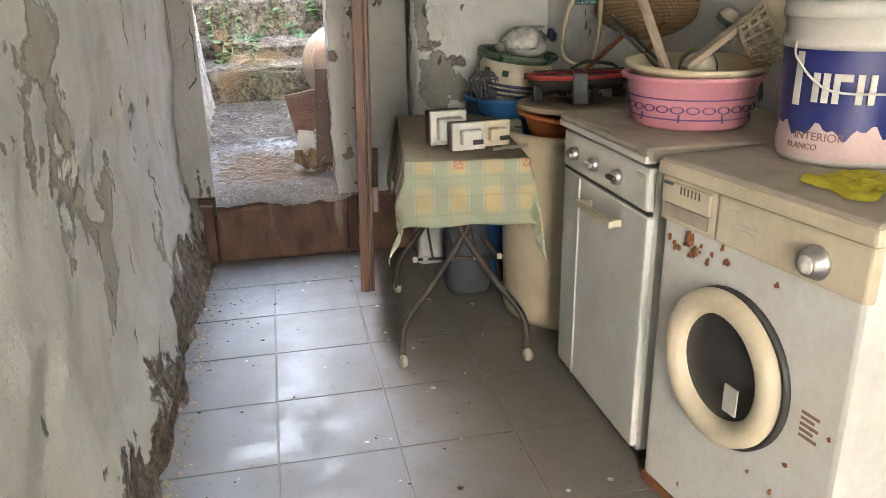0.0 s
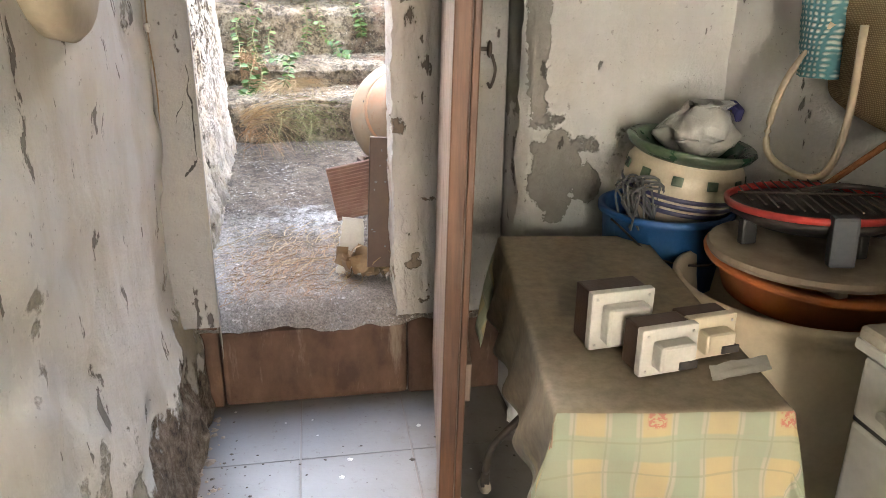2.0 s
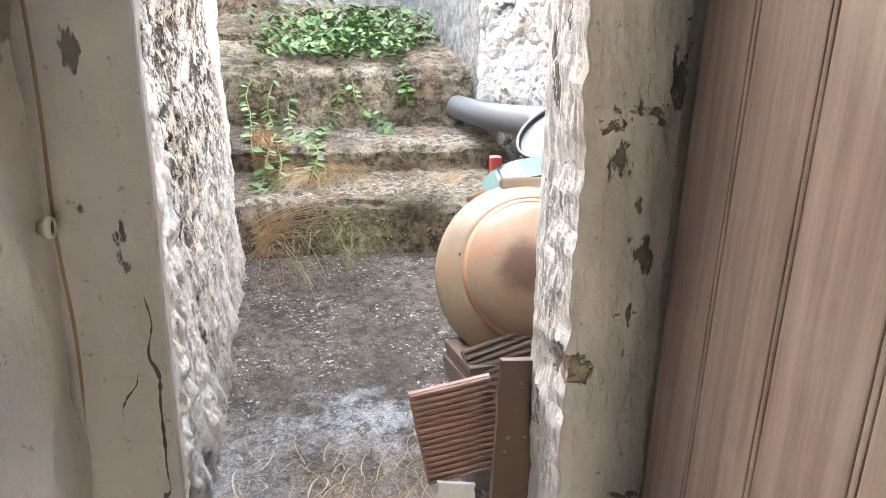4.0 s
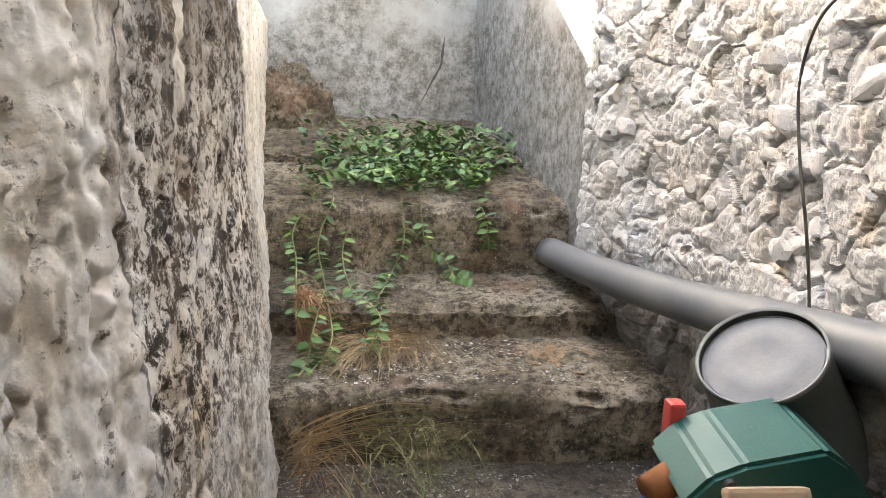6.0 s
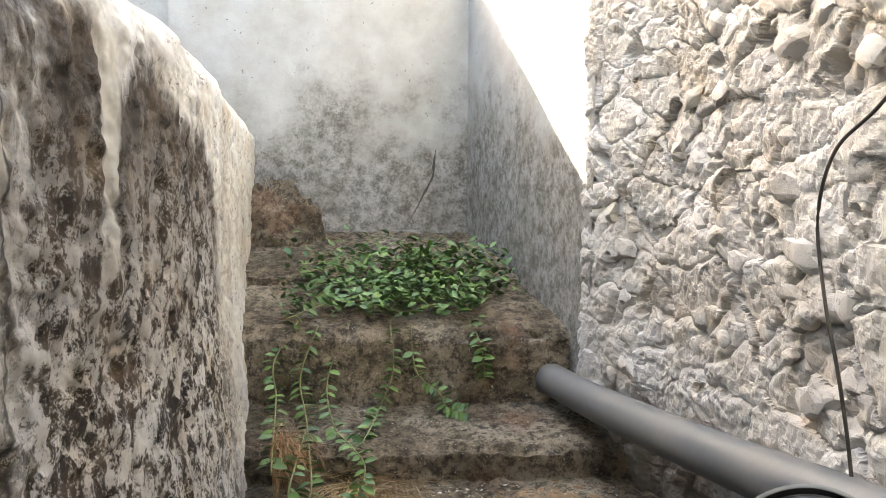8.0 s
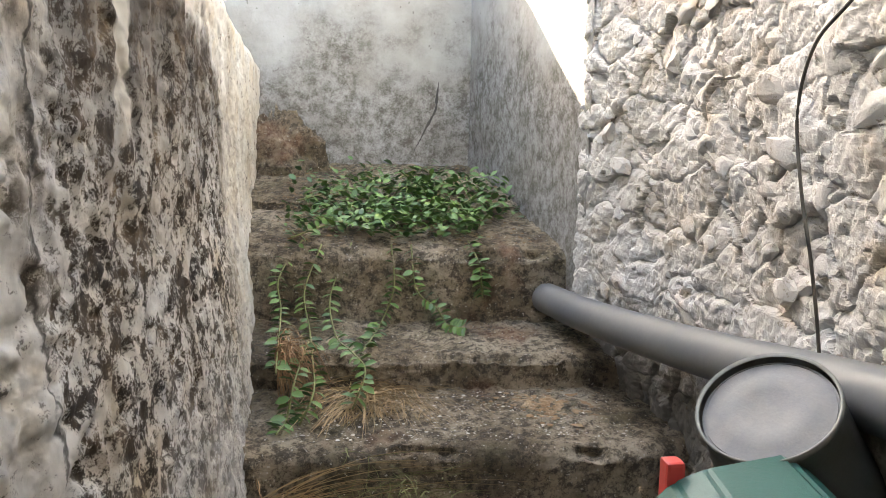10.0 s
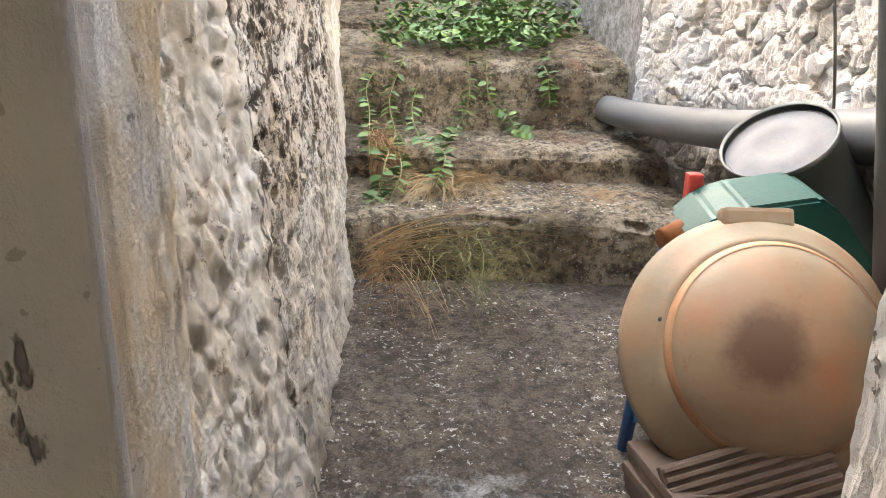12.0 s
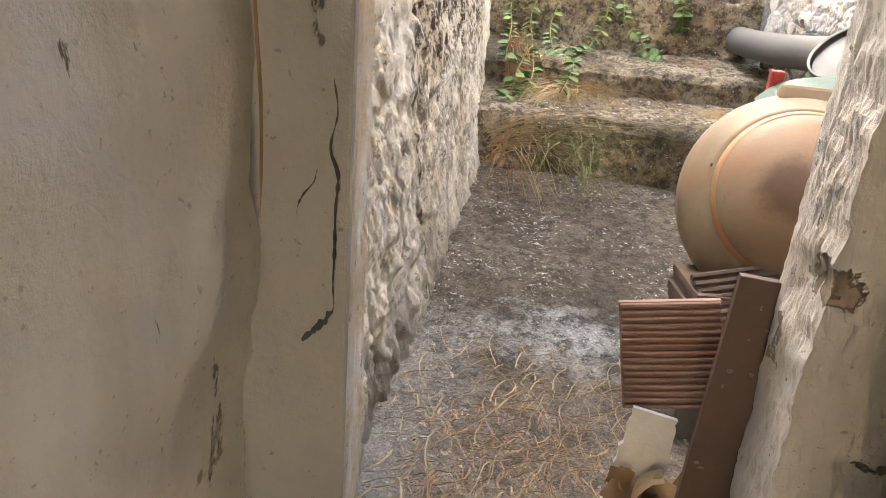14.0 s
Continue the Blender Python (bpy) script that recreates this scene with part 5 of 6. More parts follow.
def paint_bucket():
    R, H = 0.142, 0.335
    t = thing("paint_bucket", "white paint bucket with a navy label, on the washing machine", "paint bucket", pose(1.47, 1.745, 0.8658) @ Matrix.Scale(0.97, 4))
    part("bucket_wall", lathe([(0, 0), (R - 0.012, 0), (R - 0.008, 0.012), (R, H - 0.09), (R + 0.004, H - 0.09), (R + 0.004, H - 0.07), (R, H - 0.068), (R + 0.002, H - 0.03), (R - 0.006, H - 0.028), (R - 0.02, 0.1), (0, 0.1)], 64), M["white_plastic"], t, smooth=True)
    part("lid", lathe([(0, H - 0.02), (R - 0.02, H - 0.02), (R - 0.012, H), (R + 0.008, H), (R + 0.010, H - 0.03), (R + 0.003, H - 0.032)], 64), M["white_plastic"], t, "white snap lid", True)
    bm = bmesh.new()
    rows = []
    for k in range(97):
        a = 2 * math.pi * k / 96
        zl = 0.075 + 0.012 * math.sin(a * 9) + 0.008 * math.sin(a * 23)
        rows.append([bm.verts.new(((R - 0.0075 + 0.0085 * z / H + 0.0015) * math.cos(a), (R - 0.0075 + 0.0085 * z / H + 0.0015) * math.sin(a), z)) for z in (zl, 0.15, H - 0.095)])
    for a, b in zip(rows, rows[1:]):
        for i in range(2):
            bm.faces.new((a[i], b[i], b[i + 1], a[i + 1]))
    part("navy_label", bm, M["navy"], t, "navy blue printed label", True)
    part("pink_label", lathe([(R - 0.0062, 0.016), (R - 0.0045, 0.09)], 64), M["label_pink"], t, "pale pink printed label", True)
    face = -52
    spin = pose(0, 0, 0, 0, 0, face)
    rb = R + 0.0035
    for a0, w, z0, z1 in ((-31, 0.018, 0.125, 0.235), (-14, 0.014, 0.135, 0.195), (-6, 0.014, 0.135, 0.195), (2, 0.013, 0.135, 0.195), (9, 0.022, 0.18, 0.195), (19, 0.013, 0.135, 0.195), (28, 0.013, 0.135, 0.195)):
        m = pose(0, 0, 0, 0, 0, face + a0) @ pose(0, -rb, 0)
        part("logo_shape", box((-w / 2, -0.0007, z0), (w / 2, 0.0007, z1), 0.0004, m=m), M["white_plastic"], t, "white printed shape")
    flat_text("lettering", "INTERIOR", 0.024, spin @ pose(0, 0, 0.055, 0, 0, -8), M["terracotta"], t, "printed word", rb - 0.006)
    flat_text("lettering", "BLANCO", 0.018, spin @ pose(0, 0, 0.034, 0, 0, -22), M["terracotta"], t, "printed word", rb - 0.0065)
    part("bail", tube(bezier([(-R - 0.006, 0, H - 0.08), (-R - 0.02, -0.03, 0.22), (-R + 0.01, -0.09, 0.165), (-0.06, -R - 0.012, 0.16), (0.08, -R + 0.0, 0.16), (R + 0.006, 0.0, H - 0.08)]), 0.0025, 8), M["white_plastic"], t, smooth=True)


paint_bucket()
tagged(part("yellow_cloth", sheet(40, 26, lambda u, v: (1.25 + 0.18 * u + 0.015 * fbm((u * 3, v * 3, 2)), 1.42 + 0.16 * v + 0.03 * u + 0.02 * fbm((u * 4, v * 4, 9)), 0.868 + 0.014 * max(0, fbm((u * 5, v * 5, 4)) + 0.5) * math.sin(math.pi * min(1, max(0, u))) ** 0.5)), M["yellow"], smooth=True),
       "crumpled yellow cloth lying on the washing machine", "cloth")


def basket_bag():
    t = thing("straw_basket", "woven straw basket bag hanging on the wall", "basket", pose(1.60, 2.98, 1.035, 0, 0, 14))
    def f(u, v):
        a = u * 2 * math.pi
        r = math.sin(min(1.0, v / 0.30) * math.pi / 2) ** 0.7
        w = (0.25 + 0.05 * v) * r
        return Vector((math.cos(a) * 0.085 * r * (1 - 0.3 * v), math.sin(a) * w, 0.36 * v ** 1.1 + 0.01 * fbm((math.cos(a) * 2, math.sin(a) * 2, v * 3))))
    part("basket_body", sheet(60, 34, f), M["basket"], t, smooth=True)
    part("strap", tube(bezier([(-0.07, 0.23, 0.24), (-0.10, 0.31, 0.10), (-0.11, 0.33, -0.06), (-0.11, 0.25, -0.11), (-0.10, 0.16, -0.10), (-0.09, 0.13, 0.02), (-0.08, 0.14, 0.24)], 8), 0.009, 8), M["beige"], t, "flat beige carrying strap", True)
    part("nail", tube([(0.10, 0, 0.40), (0.22, 0, 0.41)], 0.005, 8), M["iron"], t)
    part("loop", tube(bezier([(0.0, -0.15, 0.33), (0.09, -0.04, 0.42), (0.09, 0.04, 0.42), (0.0, 0.15, 0.33)]), 0.009, 8), M["basket"], t, smooth=True)
    c = thing("blue_cloth", "turquoise and white printed cloth stuffed into the straw basket", "cloth", pose(1.52, 3.22, 1.15))
    part("fold", sheet(20, 26, lambda u, v: (-0.03 + 0.05 * math.cos(u * 6.28) + 0.012 * fbm((u * 5, v * 5, 3)), 0.055 * math.sin(u * 6.28) + 0.03 * v, 0.26 * v + 0.01 * fbm((u * 4, v * 7, 1)))), M["plaid_blue"], c, smooth=True)
    for k, (p, q) in enumerate((((1.42, 3.05, 0.92), (1.60, 2.98, 1.10)), ((1.50, 2.83, 0.90), (1.62, 2.80, 1.14)))):
        s = thing("rusty_rod", "rusty iron rod leaning against the wall above the grill", "rod", group="rods")
        part("bar", tube([p, q], 0.008, 8), M["rust"], s)
    n = thing("blue_hook", "small dark blue plastic hook on the wall", "hook", pose(1.45, 3.50, 1.02))
    part("plate", box((-0.012, -0.03, -0.02), (0.012, 0.03, 0.02), 0.008, m=pose(0, 0, 0, 20, 0, 0)), M["navy"], n)
    part("peg", tube(bezier([(-0.01, 0, 0), (-0.035, 0, -0.02), (-0.045, 0, -0.05)]), 0.006, 8), M["black"], n)


basket_bag()
t = thing("round_plate", "beige round plastic plate fixed to the limewashed wall", "wall plate", pose(-0.13, 2.955, 1.455, 0, 90, 0))
part("disc", lathe([(0, 0.06), (0.12, 0.058), (0.185, 0.048), (0.197, 0.034), (0.19, 0.0), (0, 0.0)], 48), M["beige"], t, smooth=True)
t = thing("wall_paper_note", "torn white paper pinned to the side wall", "paper", pose(1.77, 2.90, 1.24))
part("note", sheet(8, 8, lambda u, v: (0.008 * fbm((u * 3, v * 3, 1)), -0.11 + 0.22 * u, -0.02 + 0.10 * v + 0.01 * fbm((u * 6, 1, 1)))), M["paper"], t, smooth=True)
t = thing("plastic_jug", "slate blue plastic jug standing on the floor under the trolley", "jug", pose(1.01, 3.24, 0, -6, 0, 0))
part("jug_wall", lathe([(0, 0), (0.085, 0), (0.095, 0.02), (0.085, 0.40), (0.06, 0.48), (0.04, 0.50), (0, 0.50)], 32), M["slate_blue"], t, smooth=True)


def litter(name, label, n, area, z_of, mat, seed, size=(0.004, 0.012), kind="stuff", flat=0.5):
    """Loose crumbs strewn over an area."""
    rnd = random.Random(seed)
    verts, faces = [], []
    for _ in range(n):
        x, y = area(rnd)
        s = rnd.uniform(*size) * (1 if rnd.random() < 0.9 else 1.8)
        z = z_of(x, y)
        a = rnd.uniform(0, 6.28)
        base = len(verts)
        for k in range(5):
            r = s * rnd.uniform(0.6, 1.1)
            verts.append((x + r * math.cos(a + k * 1.257), y + r * math.sin(a + k * 1.257), z + s * flat * rnd.uniform(0.0, 0.4)))
        verts.append((x, y, z + s * flat * rnd.uniform(0.7, 1.2)))
        for k in range(5):
            faces.append((base + k, base + (k + 1) % 5, base + 5))
    me = bpy.data.meshes.new(name)
    me.from_pydata(verts, [], faces)
    me.materials.append(mat)
    return tagged(new(name, me), label, "debris", kind=kind)


litter("floor_crumbs", "dark crumbs and droppings on the tile floor", 170, lambda r: (r.choice((r.uniform(-0.08, 1.0), r.gauss(-0.02, 0.08))), r.choice((r.uniform(1.0, 3.75), r.gauss(3.35, 0.13)))), lambda x, y: 0.001, M["dark_grit"], 21, (0.002, 0.007))
litter("plaster_flakes", "white plaster flakes fallen on the floor", 45, lambda r: (r.choice((r.uniform(-0.1, 1.0), r.uniform(0.5, 1.1))), r.uniform(1.2, 3.8)), lambda x, y: 0.001, M["paper"], 22, (0.003, 0.012), flat=0.3)
litter("wall_rubble", "fallen render along the wall's foot", 260, lambda r: (-0.10 + abs(r.gauss(0, 0.03)), r.uniform(1.2, 3.8)), lambda x, y: 0.0, M["stick"], 23, (0.004, 0.014))


def crack(name, points, width, y, label):
    """A dark open crack in plaster: a thin recessed ribbon of uneven width."""
    rnd = random.Random(len(points))
    line = bezier([(x, y, z) for x, z in points], 5)
    bm = bmesh.new()
    last = None
    for k, p in enumerate(line):
        w = width * (0.35 + rnd.random()) * math.sin(math.pi * (k + 0.6) / (len(line) + 0.2)) ** 0.5
        pair = [bm.verts.new(p + Vector((-w, 0, rnd.uniform(-1, 1) * width * 0.5))), bm.verts.new(p + Vector((w, -0.0008, rnd.uniform(-1, 1) * width * 0.5)))]
        if last:
            bm.faces.new((last[0], last[1], pair[1], pair[0]))
        last = pair
    return tagged(part(name, bm, M["black"]), label, "crack", kind="structure")


crack("crack_1", [(-0.040, 1.143), (-0.035, 1.107), (-0.042, 1.07), (-0.033, 1.041), (-0.035, 1.003), (-0.035, 0.95), (-0.036, 0.915), (-0.034, 0.884)], 0.0022, 3.688, "long dark crack in the door jamb's plaster")
crack("crack_2", [(-0.034, 0.886), (-0.046, 0.866), (-0.058, 0.852), (-0.072, 0.837)], 0.005, 3.688, "wide chipped crack in the door jamb's plaster")
crack("crack_3", [(-0.056, 1.045), (-0.060, 1.03), (-0.070, 1.017), (-0.078, 1.0), (-0.078, 0.985)], 0.0012, 3.688, "hairline crack in the door jamb's plaster")
tagged(part("corner_stain", tube(bezier([(-0.121, 3.690, 1.95), (-0.125, 3.691, 1.6), (-0.121, 3.690, 1.38), (-0.124, 3.690, 1.22), (-0.119, 3.690, 1.1), (-0.122, 3.692, 0.98)]), 0.0022, 6), M["dead_leaf"]), "brown stained joint between wall and jamb", "joint", kind="structure")
crack("crack_4", [(0.566, 1.941), (0.556, 1.86), (0.548, 1.781), (0.50, 1.69), (0.462, 1.613), (0.43, 1.555)], 0.008, 8.185, "long dark crack in the end wall's plaster")
t = thing("pipe_stub", "cut plastic pipe stub in the limewashed wall", "pipe", pose(-0.115, 3.645, 1.238, 0, 90, 0))
part("ring", lathe([(0.012, 0.0), (0.011, 0.005), (0.008, 0.005), (0.007, -0.01), (0.012, 0.0)], 20), M["paper"], t, smooth=True)
part("bore", lathe([(0, 0.003), (0.0078, 0.003)], 20), M["black"], t)

# ---- things of the yard ----
def mixer():
    """A small cement mixer whose stained drum tips towards the doorway."""
    t = thing("cement_mixer", "small cement mixer with a stained cream drum and green motor cover", "cement mixer")
    m = look((0.658, 4.485, 0.860), (0.658 + 0.03, 4.485 + 1.0, 0.860 - 0.52))
    dr = part("drum", lathe([(0, 0.10), (0.03, 0.098), (0.085, 0.085), (0.135, 0.062), (0.165, 0.035), (0.172, 0.020), (0.178, 0.022), (0.186, 0.010), (0.212, -0.012), (0.226, -0.03), (0.230, -0.05), (0.222, -0.06), (0.20, -0.18), (0.14, -0.26), (0, -0.28)], 72, m=m), M["mixer"], t, "stained cream plastic drum with a blunt cone", True)
    part("stain_ring", lathe([(0.1655, 0.0345), (0.1735, 0.0225), (0.1745, 0.0235), (0.1665, 0.0355)], 72, m=m), M["peach"], dr, "orange stain along the ring", True)
    part("tab", box((-0.06, 0.205, -0.05), (0.06, 0.240, -0.015), 0.008, m=m), M["mixer"], dr)
    part("rivet", lathe([(0, 0.004), (0.004, 0.003), (0.005, 0)], 8, m=m @ pose(-0.175, 0.045, 0.014)), M["black"], dr)
    bm = bmesh.new()
    pts = [(0.60, 0.965), (0.645, 1.01), (0.70, 1.03), (0.835, 1.052), (0.878, 1.025), (0.985, 0.895), (0.96, 0.865), (0.68, 0.865)]
    f0 = [bm.verts.new((x, 4.74, z)) for x, z in pts]
    f1 = [bm.verts.new((x + 0.02, 4.94, z + 0.012)) for x, z in pts]
    bm.faces.new(f0)
    bm.faces.new(f1[::-1])
    for k in range(len(pts)):
        j = (k + 1) % len(pts)
        bm.faces.new((f0[k], f0[j], f1[j], f1[k]))
    bmesh.ops.bevel(bm, geom=bm.edges[:], offset=0.008, segments=2, affect="EDGES")
    g = part("motor_cover", bm, M["green"], t, "green plastic motor cover")
    part("screw_boss", lathe([(0, 0.006), (0.009, 0.006), (0.013, 0.0)], 18, m=pose(0.672, 4.736, 0.998, 90, 0, 0)), M["black"], g)
    part("screw_boss", lathe([(0, 0.004), (0.006, 0.004), (0.008, 0.0)], 14, m=pose(0.715, 4.737, 0.945, 90, 0, 0)), M["dusty_top"], g)
    part("switch", box((0.652, 4.93, 0.965), (0.684, 4.965, 1.052), 0.006), M["red"], t, "red switch")
    part("shaft", lathe([(0, 0), (0.03, 0), (0.03, 0.10), (0, 0.10)], 20, m=pose(0.585, 4.84, 0.93, 0, 70, 20)), M["rust"], t, "rusty shaft end", True)
    part("belt_guard", tube(bezier([(0.60, 4.76, 0.94), (0.63, 4.72, 0.92), (0.66, 4.72, 0.95)]), 0.018, 10), M["black"], t, smooth=True)
    for x in (0.60, 0.86):
        part("leg", tube([(x, 4.86, 0.93), (x - 0.03, 4.92, 0.40)], 0.016, 10), M["blue"], t, "blue tube frame leg", True)
    part("cross_tube", tube([(0.58, 4.90, 0.50), (0.84, 4.90, 0.50)], 0.014, 10), M["blue"], t, smooth=True)
    part("yoke", tube(bezier([(0.645, 4.88, 0.86), (0.72, 4.92, 0.84), (0.84, 4.87, 0.86)]), 0.016, 10), M["blue"], t, smooth=True)


mixer()


def tilted_bucket():
    m = Matrix.Translation((0.865, 5.02, 1.115)) @ Vector((-0.52, -0.30, 0.80)).normalized().to_track_quat("Z", "Y").to_matrix().to_4x4()
    t = thing("metal_bucket", "dark galvanised bucket turned upside down against the pipe", "bucket", m)
    part("bucket_wall", lathe([(0.118, 0.0), (0.124, 0.004), (0.124, -0.012), (0.121, -0.02), (0.150, -0.36), (0.155, -0.36), (0.155, -0.372), (0.146, -0.37), (0.114, -0.02), (0.112, -0.012)], 48), M["zinc"], t, smooth=True)
    part("bucket_bottom", lathe([(0.1165, -0.014), (0.085, -0.012), (0.08, -0.010), (0.05, -0.010), (0.045, -0.012), (0, -0.012)], 48), M["zinc_end"], t, "pale recessed bottom with a ring", True)


tilted_bucket()


def pipes():
    t = thing("drain_pipe", "long grey plastic drain pipe lying over the steps", "pipe")
    line = bezier([(0.868, 6.93, 0.962), (0.945, 6.40, 0.975), (1.02, 5.75, 1.03), (1.06, 5.2, 1.10), (1.06, 4.75, 1.165), (1.045, 4.35, 1.23)], 8)
    part("pipe_wall", tube(line, 0.062, 28), M["pipe_grey"], t, smooth=True)
    part("end_rim", lathe([(0.052, -0.01), (0.0635, -0.01), (0.0635, 0.004), (0.052, 0.004), (0.052, -0.01)], 28, m=Matrix.Translation(line[0]) @ (line[1] - line[0]).to_track_quat("Z", "Y").to_matrix().to_4x4()), M["pipe_grey"], t, smooth=True)
    t = thing("down_pipe", "grey plastic downpipe leaning against the house wall", "pipe", pose(1.005, 4.56, 0.38, 0, -9.8, 0))
    part("pipe_wall", lathe([(0, 0), (0.052, 0), (0.052, 2.5), (0, 2.5)], 32), M["pipe_grey"], t, smooth=True)
    for z in (0.5, 1.7):
        part("bracket", lathe([(0.053, z), (0.058, z), (0.058, z + 0.03), (0.053, z + 0.03)], 32), M["iron"], t)
    t = thing("wall_cable", "thin black cable hanging down the rubble wall", "cable")
    part("cable", tube(bezier([(1.04, 4.95, 1.98), (1.05, 5.14, 1.85), (1.055, 5.27, 1.775), (1.055, 5.315, 1.645), (1.05, 5.27, 1.48), (1.05, 5.22, 1.35), (1.06, 5.19, 1.20), (1.08, 5.18, 1.0)], 8), 0.0038, 8), M["wire"], t, smooth=True)


pipes()


def ribbed_tile(label, m, w, h, th=0.022, rows=16, mat="terracotta", grid=True):
    """A floor tile that shows its ribbed back."""
    t = thing("ribbed_tile", label, "tile", m, "ceramic tiles by the doorway")
    part("slab", box((0, 0, 0), (w, th, h), 0.003), M[mat], t)
    for k in range(rows):
        z = h * (k + 0.5) / rows
        part("rib", box((0.003, -0.007, z - h / rows * 0.28), (w - 0.003, 0.001, z + h / rows * 0.28), 0.0015, seg=1), M[mat], t)
    return t


ribbed_tile("terracotta tile with a ribbed back, leaning by the doorway", pose(0.355, 4.125, 0.545, -14, -11, 0), 0.17, 0.19)
ribbed_tile("weathered ribbed tile leaning under the mixer drum", pose(0.515, 4.27, 0.58, -38, -14, 8), 0.26, 0.18, mat="dark_tile", rows=12)
for k in range(5):
    t = thing("stacked_tile", "weathered dark brown ribbed tile in a small stack", "tile", pose(0.478, 4.33, 0.600 + 0.019 * k, 0, 2, 10 + (k % 3) * 1.5), "stack of tiles")
    part("slab", box((0, 0, 0), (0.12, 0.16, 0.017), 0.003), M["dark_tile"], t)
    for j in range(9):
        part("rib", box((0.121, 0.008 + 0.0165 * j, 0.002), (0.124, 0.016 + 0.0165 * j, 0.015)), M["dark_tile"], t)
tagged(part("tile_support", box((0.48, 4.33, 0.36), (0.66, 4.52, 0.598), 0.02), M["rubble"]), "rough stone block under the stacked tiles", "stone block")
t = thing("dark_board", "dark brown veneered board leaning beside the doorway", "board", pose(0.445, 3.985, 0.42, -4, 3, 0))
part("panel", box((0, 0, 0), (0.155, 0.018, 0.448), 0.002), M["board"], t)
rnd = random.Random(8)
for k in range(14):
    x, z = rnd.uniform(0.01, 0.14), rnd.uniform(0.03, 0.42)
    part("paint_speck", lathe([(0, 0.001), (0.003, 0.0007), (0.0035, 0)], 7, m=pose(x, -0.0005, z, 90, 0, 0) @ Matrix.Diagonal((rnd.uniform(0.6, 1.6), rnd.uniform(0.5, 1.2), 1, 1)), wobble=0.8, seed=k), M["pipe_grey"], t)
t = thing("white_board_piece", "broken white board with a chipped edge, leaning by the doorway", "board", pose(0.34, 4.06, 0.375, -10, 9, 0))
bm = sheet(14, 24, lambda u, v: ((0.0 if u > 0.04 else 0.008 * fbm((v * 9, 1, 1))) + 0.10 * u * (1 - 0.25 * v) + 0.004 * fbm((u * 6, v * 9, 2)), 0.0, 0.20 * v))
part("panel", bm, M["paper"], t).modifiers.new("thickness", "SOLIDIFY").thickness = 0.012


def leaf_litter():
    t = thing("cardboard_heap", "heap of curled rotten cardboard and dead leaves by the doorway", "debris")
    rnd = random.Random(14)
    for k in range(26):
        x, y, z = rnd.uniform(0.36, 0.54), rnd.uniform(3.97, 4.10), 0.385 + rnd.uniform(0, 0.07)
        s, c = rnd.uniform(0.018, 0.045), rnd.uniform(8, 26)
        m = pose(x, y, z, rnd.uniform(-60, 60), rnd.uniform(-60, 60), rnd.uniform(0, 360))
        bm = sheet(5, 4, lambda u, v: (m @ Vector(((u - 0.5) * s * 2, (v - 0.5) * s * 1.4, math.sin(u * 3 + k) * s * 0.4 + 0.15 * s * fbm((u * 4, v * 4, k))))))
        part("curl", bm, M["cardboard"] if k % 3 else M["dead_leaf"], t, smooth=True)


leaf_litter()


def many_stalks(name, label, n, start, spread, fall, mat, seed, r=0.0018, steps=6):
    rnd = random.Random(seed)
    verts, faces = [], []
    for _ in range(n):
        p, d, f = Vector(start(rnd)), Vector(spread(rnd)), fall(rnd)
        rr = r * rnd.uniform(0.6, 1.3)
        ph = rnd.uniform(0, 6)
        b = len(verts)
        for k in range(steps + 1):
            t = k / steps
            c = p + d * t + Vector((0.012 * math.sin(5 * t + ph), 0.012 * math.cos(6 * t + ph), -f * t * t))
            q = rr * (1 - 0.6 * t)
            verts += [tuple(c + Vector((q, 0, 0))), tuple(c + Vector((-q * 0.5, q * 0.87, 0))), tuple(c + Vector((-q * 0.5, -q * 0.4, q * 0.9)))]
        for k in range(steps):
            for j in range(3):
                a, e = b + 3 * k + j, b + 3 * k + (j + 1) % 3
                faces.append((a, e, e + 3, a + 3))
    me = bpy.data.meshes.new(name)
    me.from_pydata(verts, [], faces)
    me.materials.append(mat)
    return tagged(new(name, me), label, "dry grass", kind="stuff")


many_stalks("dry_grass", "arching clump of rusty dry grass at the wall's foot", 40, lambda r: (-0.10 + abs(r.gauss(0, 0.05)), 5.62 + r.gauss(0, 0.06), 0.50 + r.uniform(0, 0.16)), lambda r: (r.uniform(-0.04, 0.36), r.uniform(-0.22, 0.08), r.uniform(0.05, 0.30)), lambda r: r.uniform(0.06, 0.50), M["straw_red"], 31, 0.0021, 8)
many_stalks("pale_grass", "pale dry grass arching out from the wall", 42, lambda r: (-0.10 + abs(r.gauss(0, 0.04)), 5.62 + r.gauss(0, 0.05), 0.60 + r.uniform(0, 0.08)), lambda r: (r.uniform(0.15, 0.70), r.uniform(-0.20, 0.06), r.uniform(0.10, 0.36)), lambda r: r.uniform(0.16, 0.50), M["straw_dry"], 32, 0.0022, 9)
many_stalks("green_weed", "wispy green weed drooping over the dry grass", 120, lambda r: (0.22 + r.gauss(0, 0.08), 5.60 + r.gauss(0, 0.06), 0.66 + r.gauss(0, 0.05)), lambda r: (r.uniform(-0.06, 0.26), r.uniform(-0.16, 0.10), r.uniform(-0.06, 0.10)), lambda r: r.uniform(0.0, 0.22), M["stem_green"], 33, 0.0017)
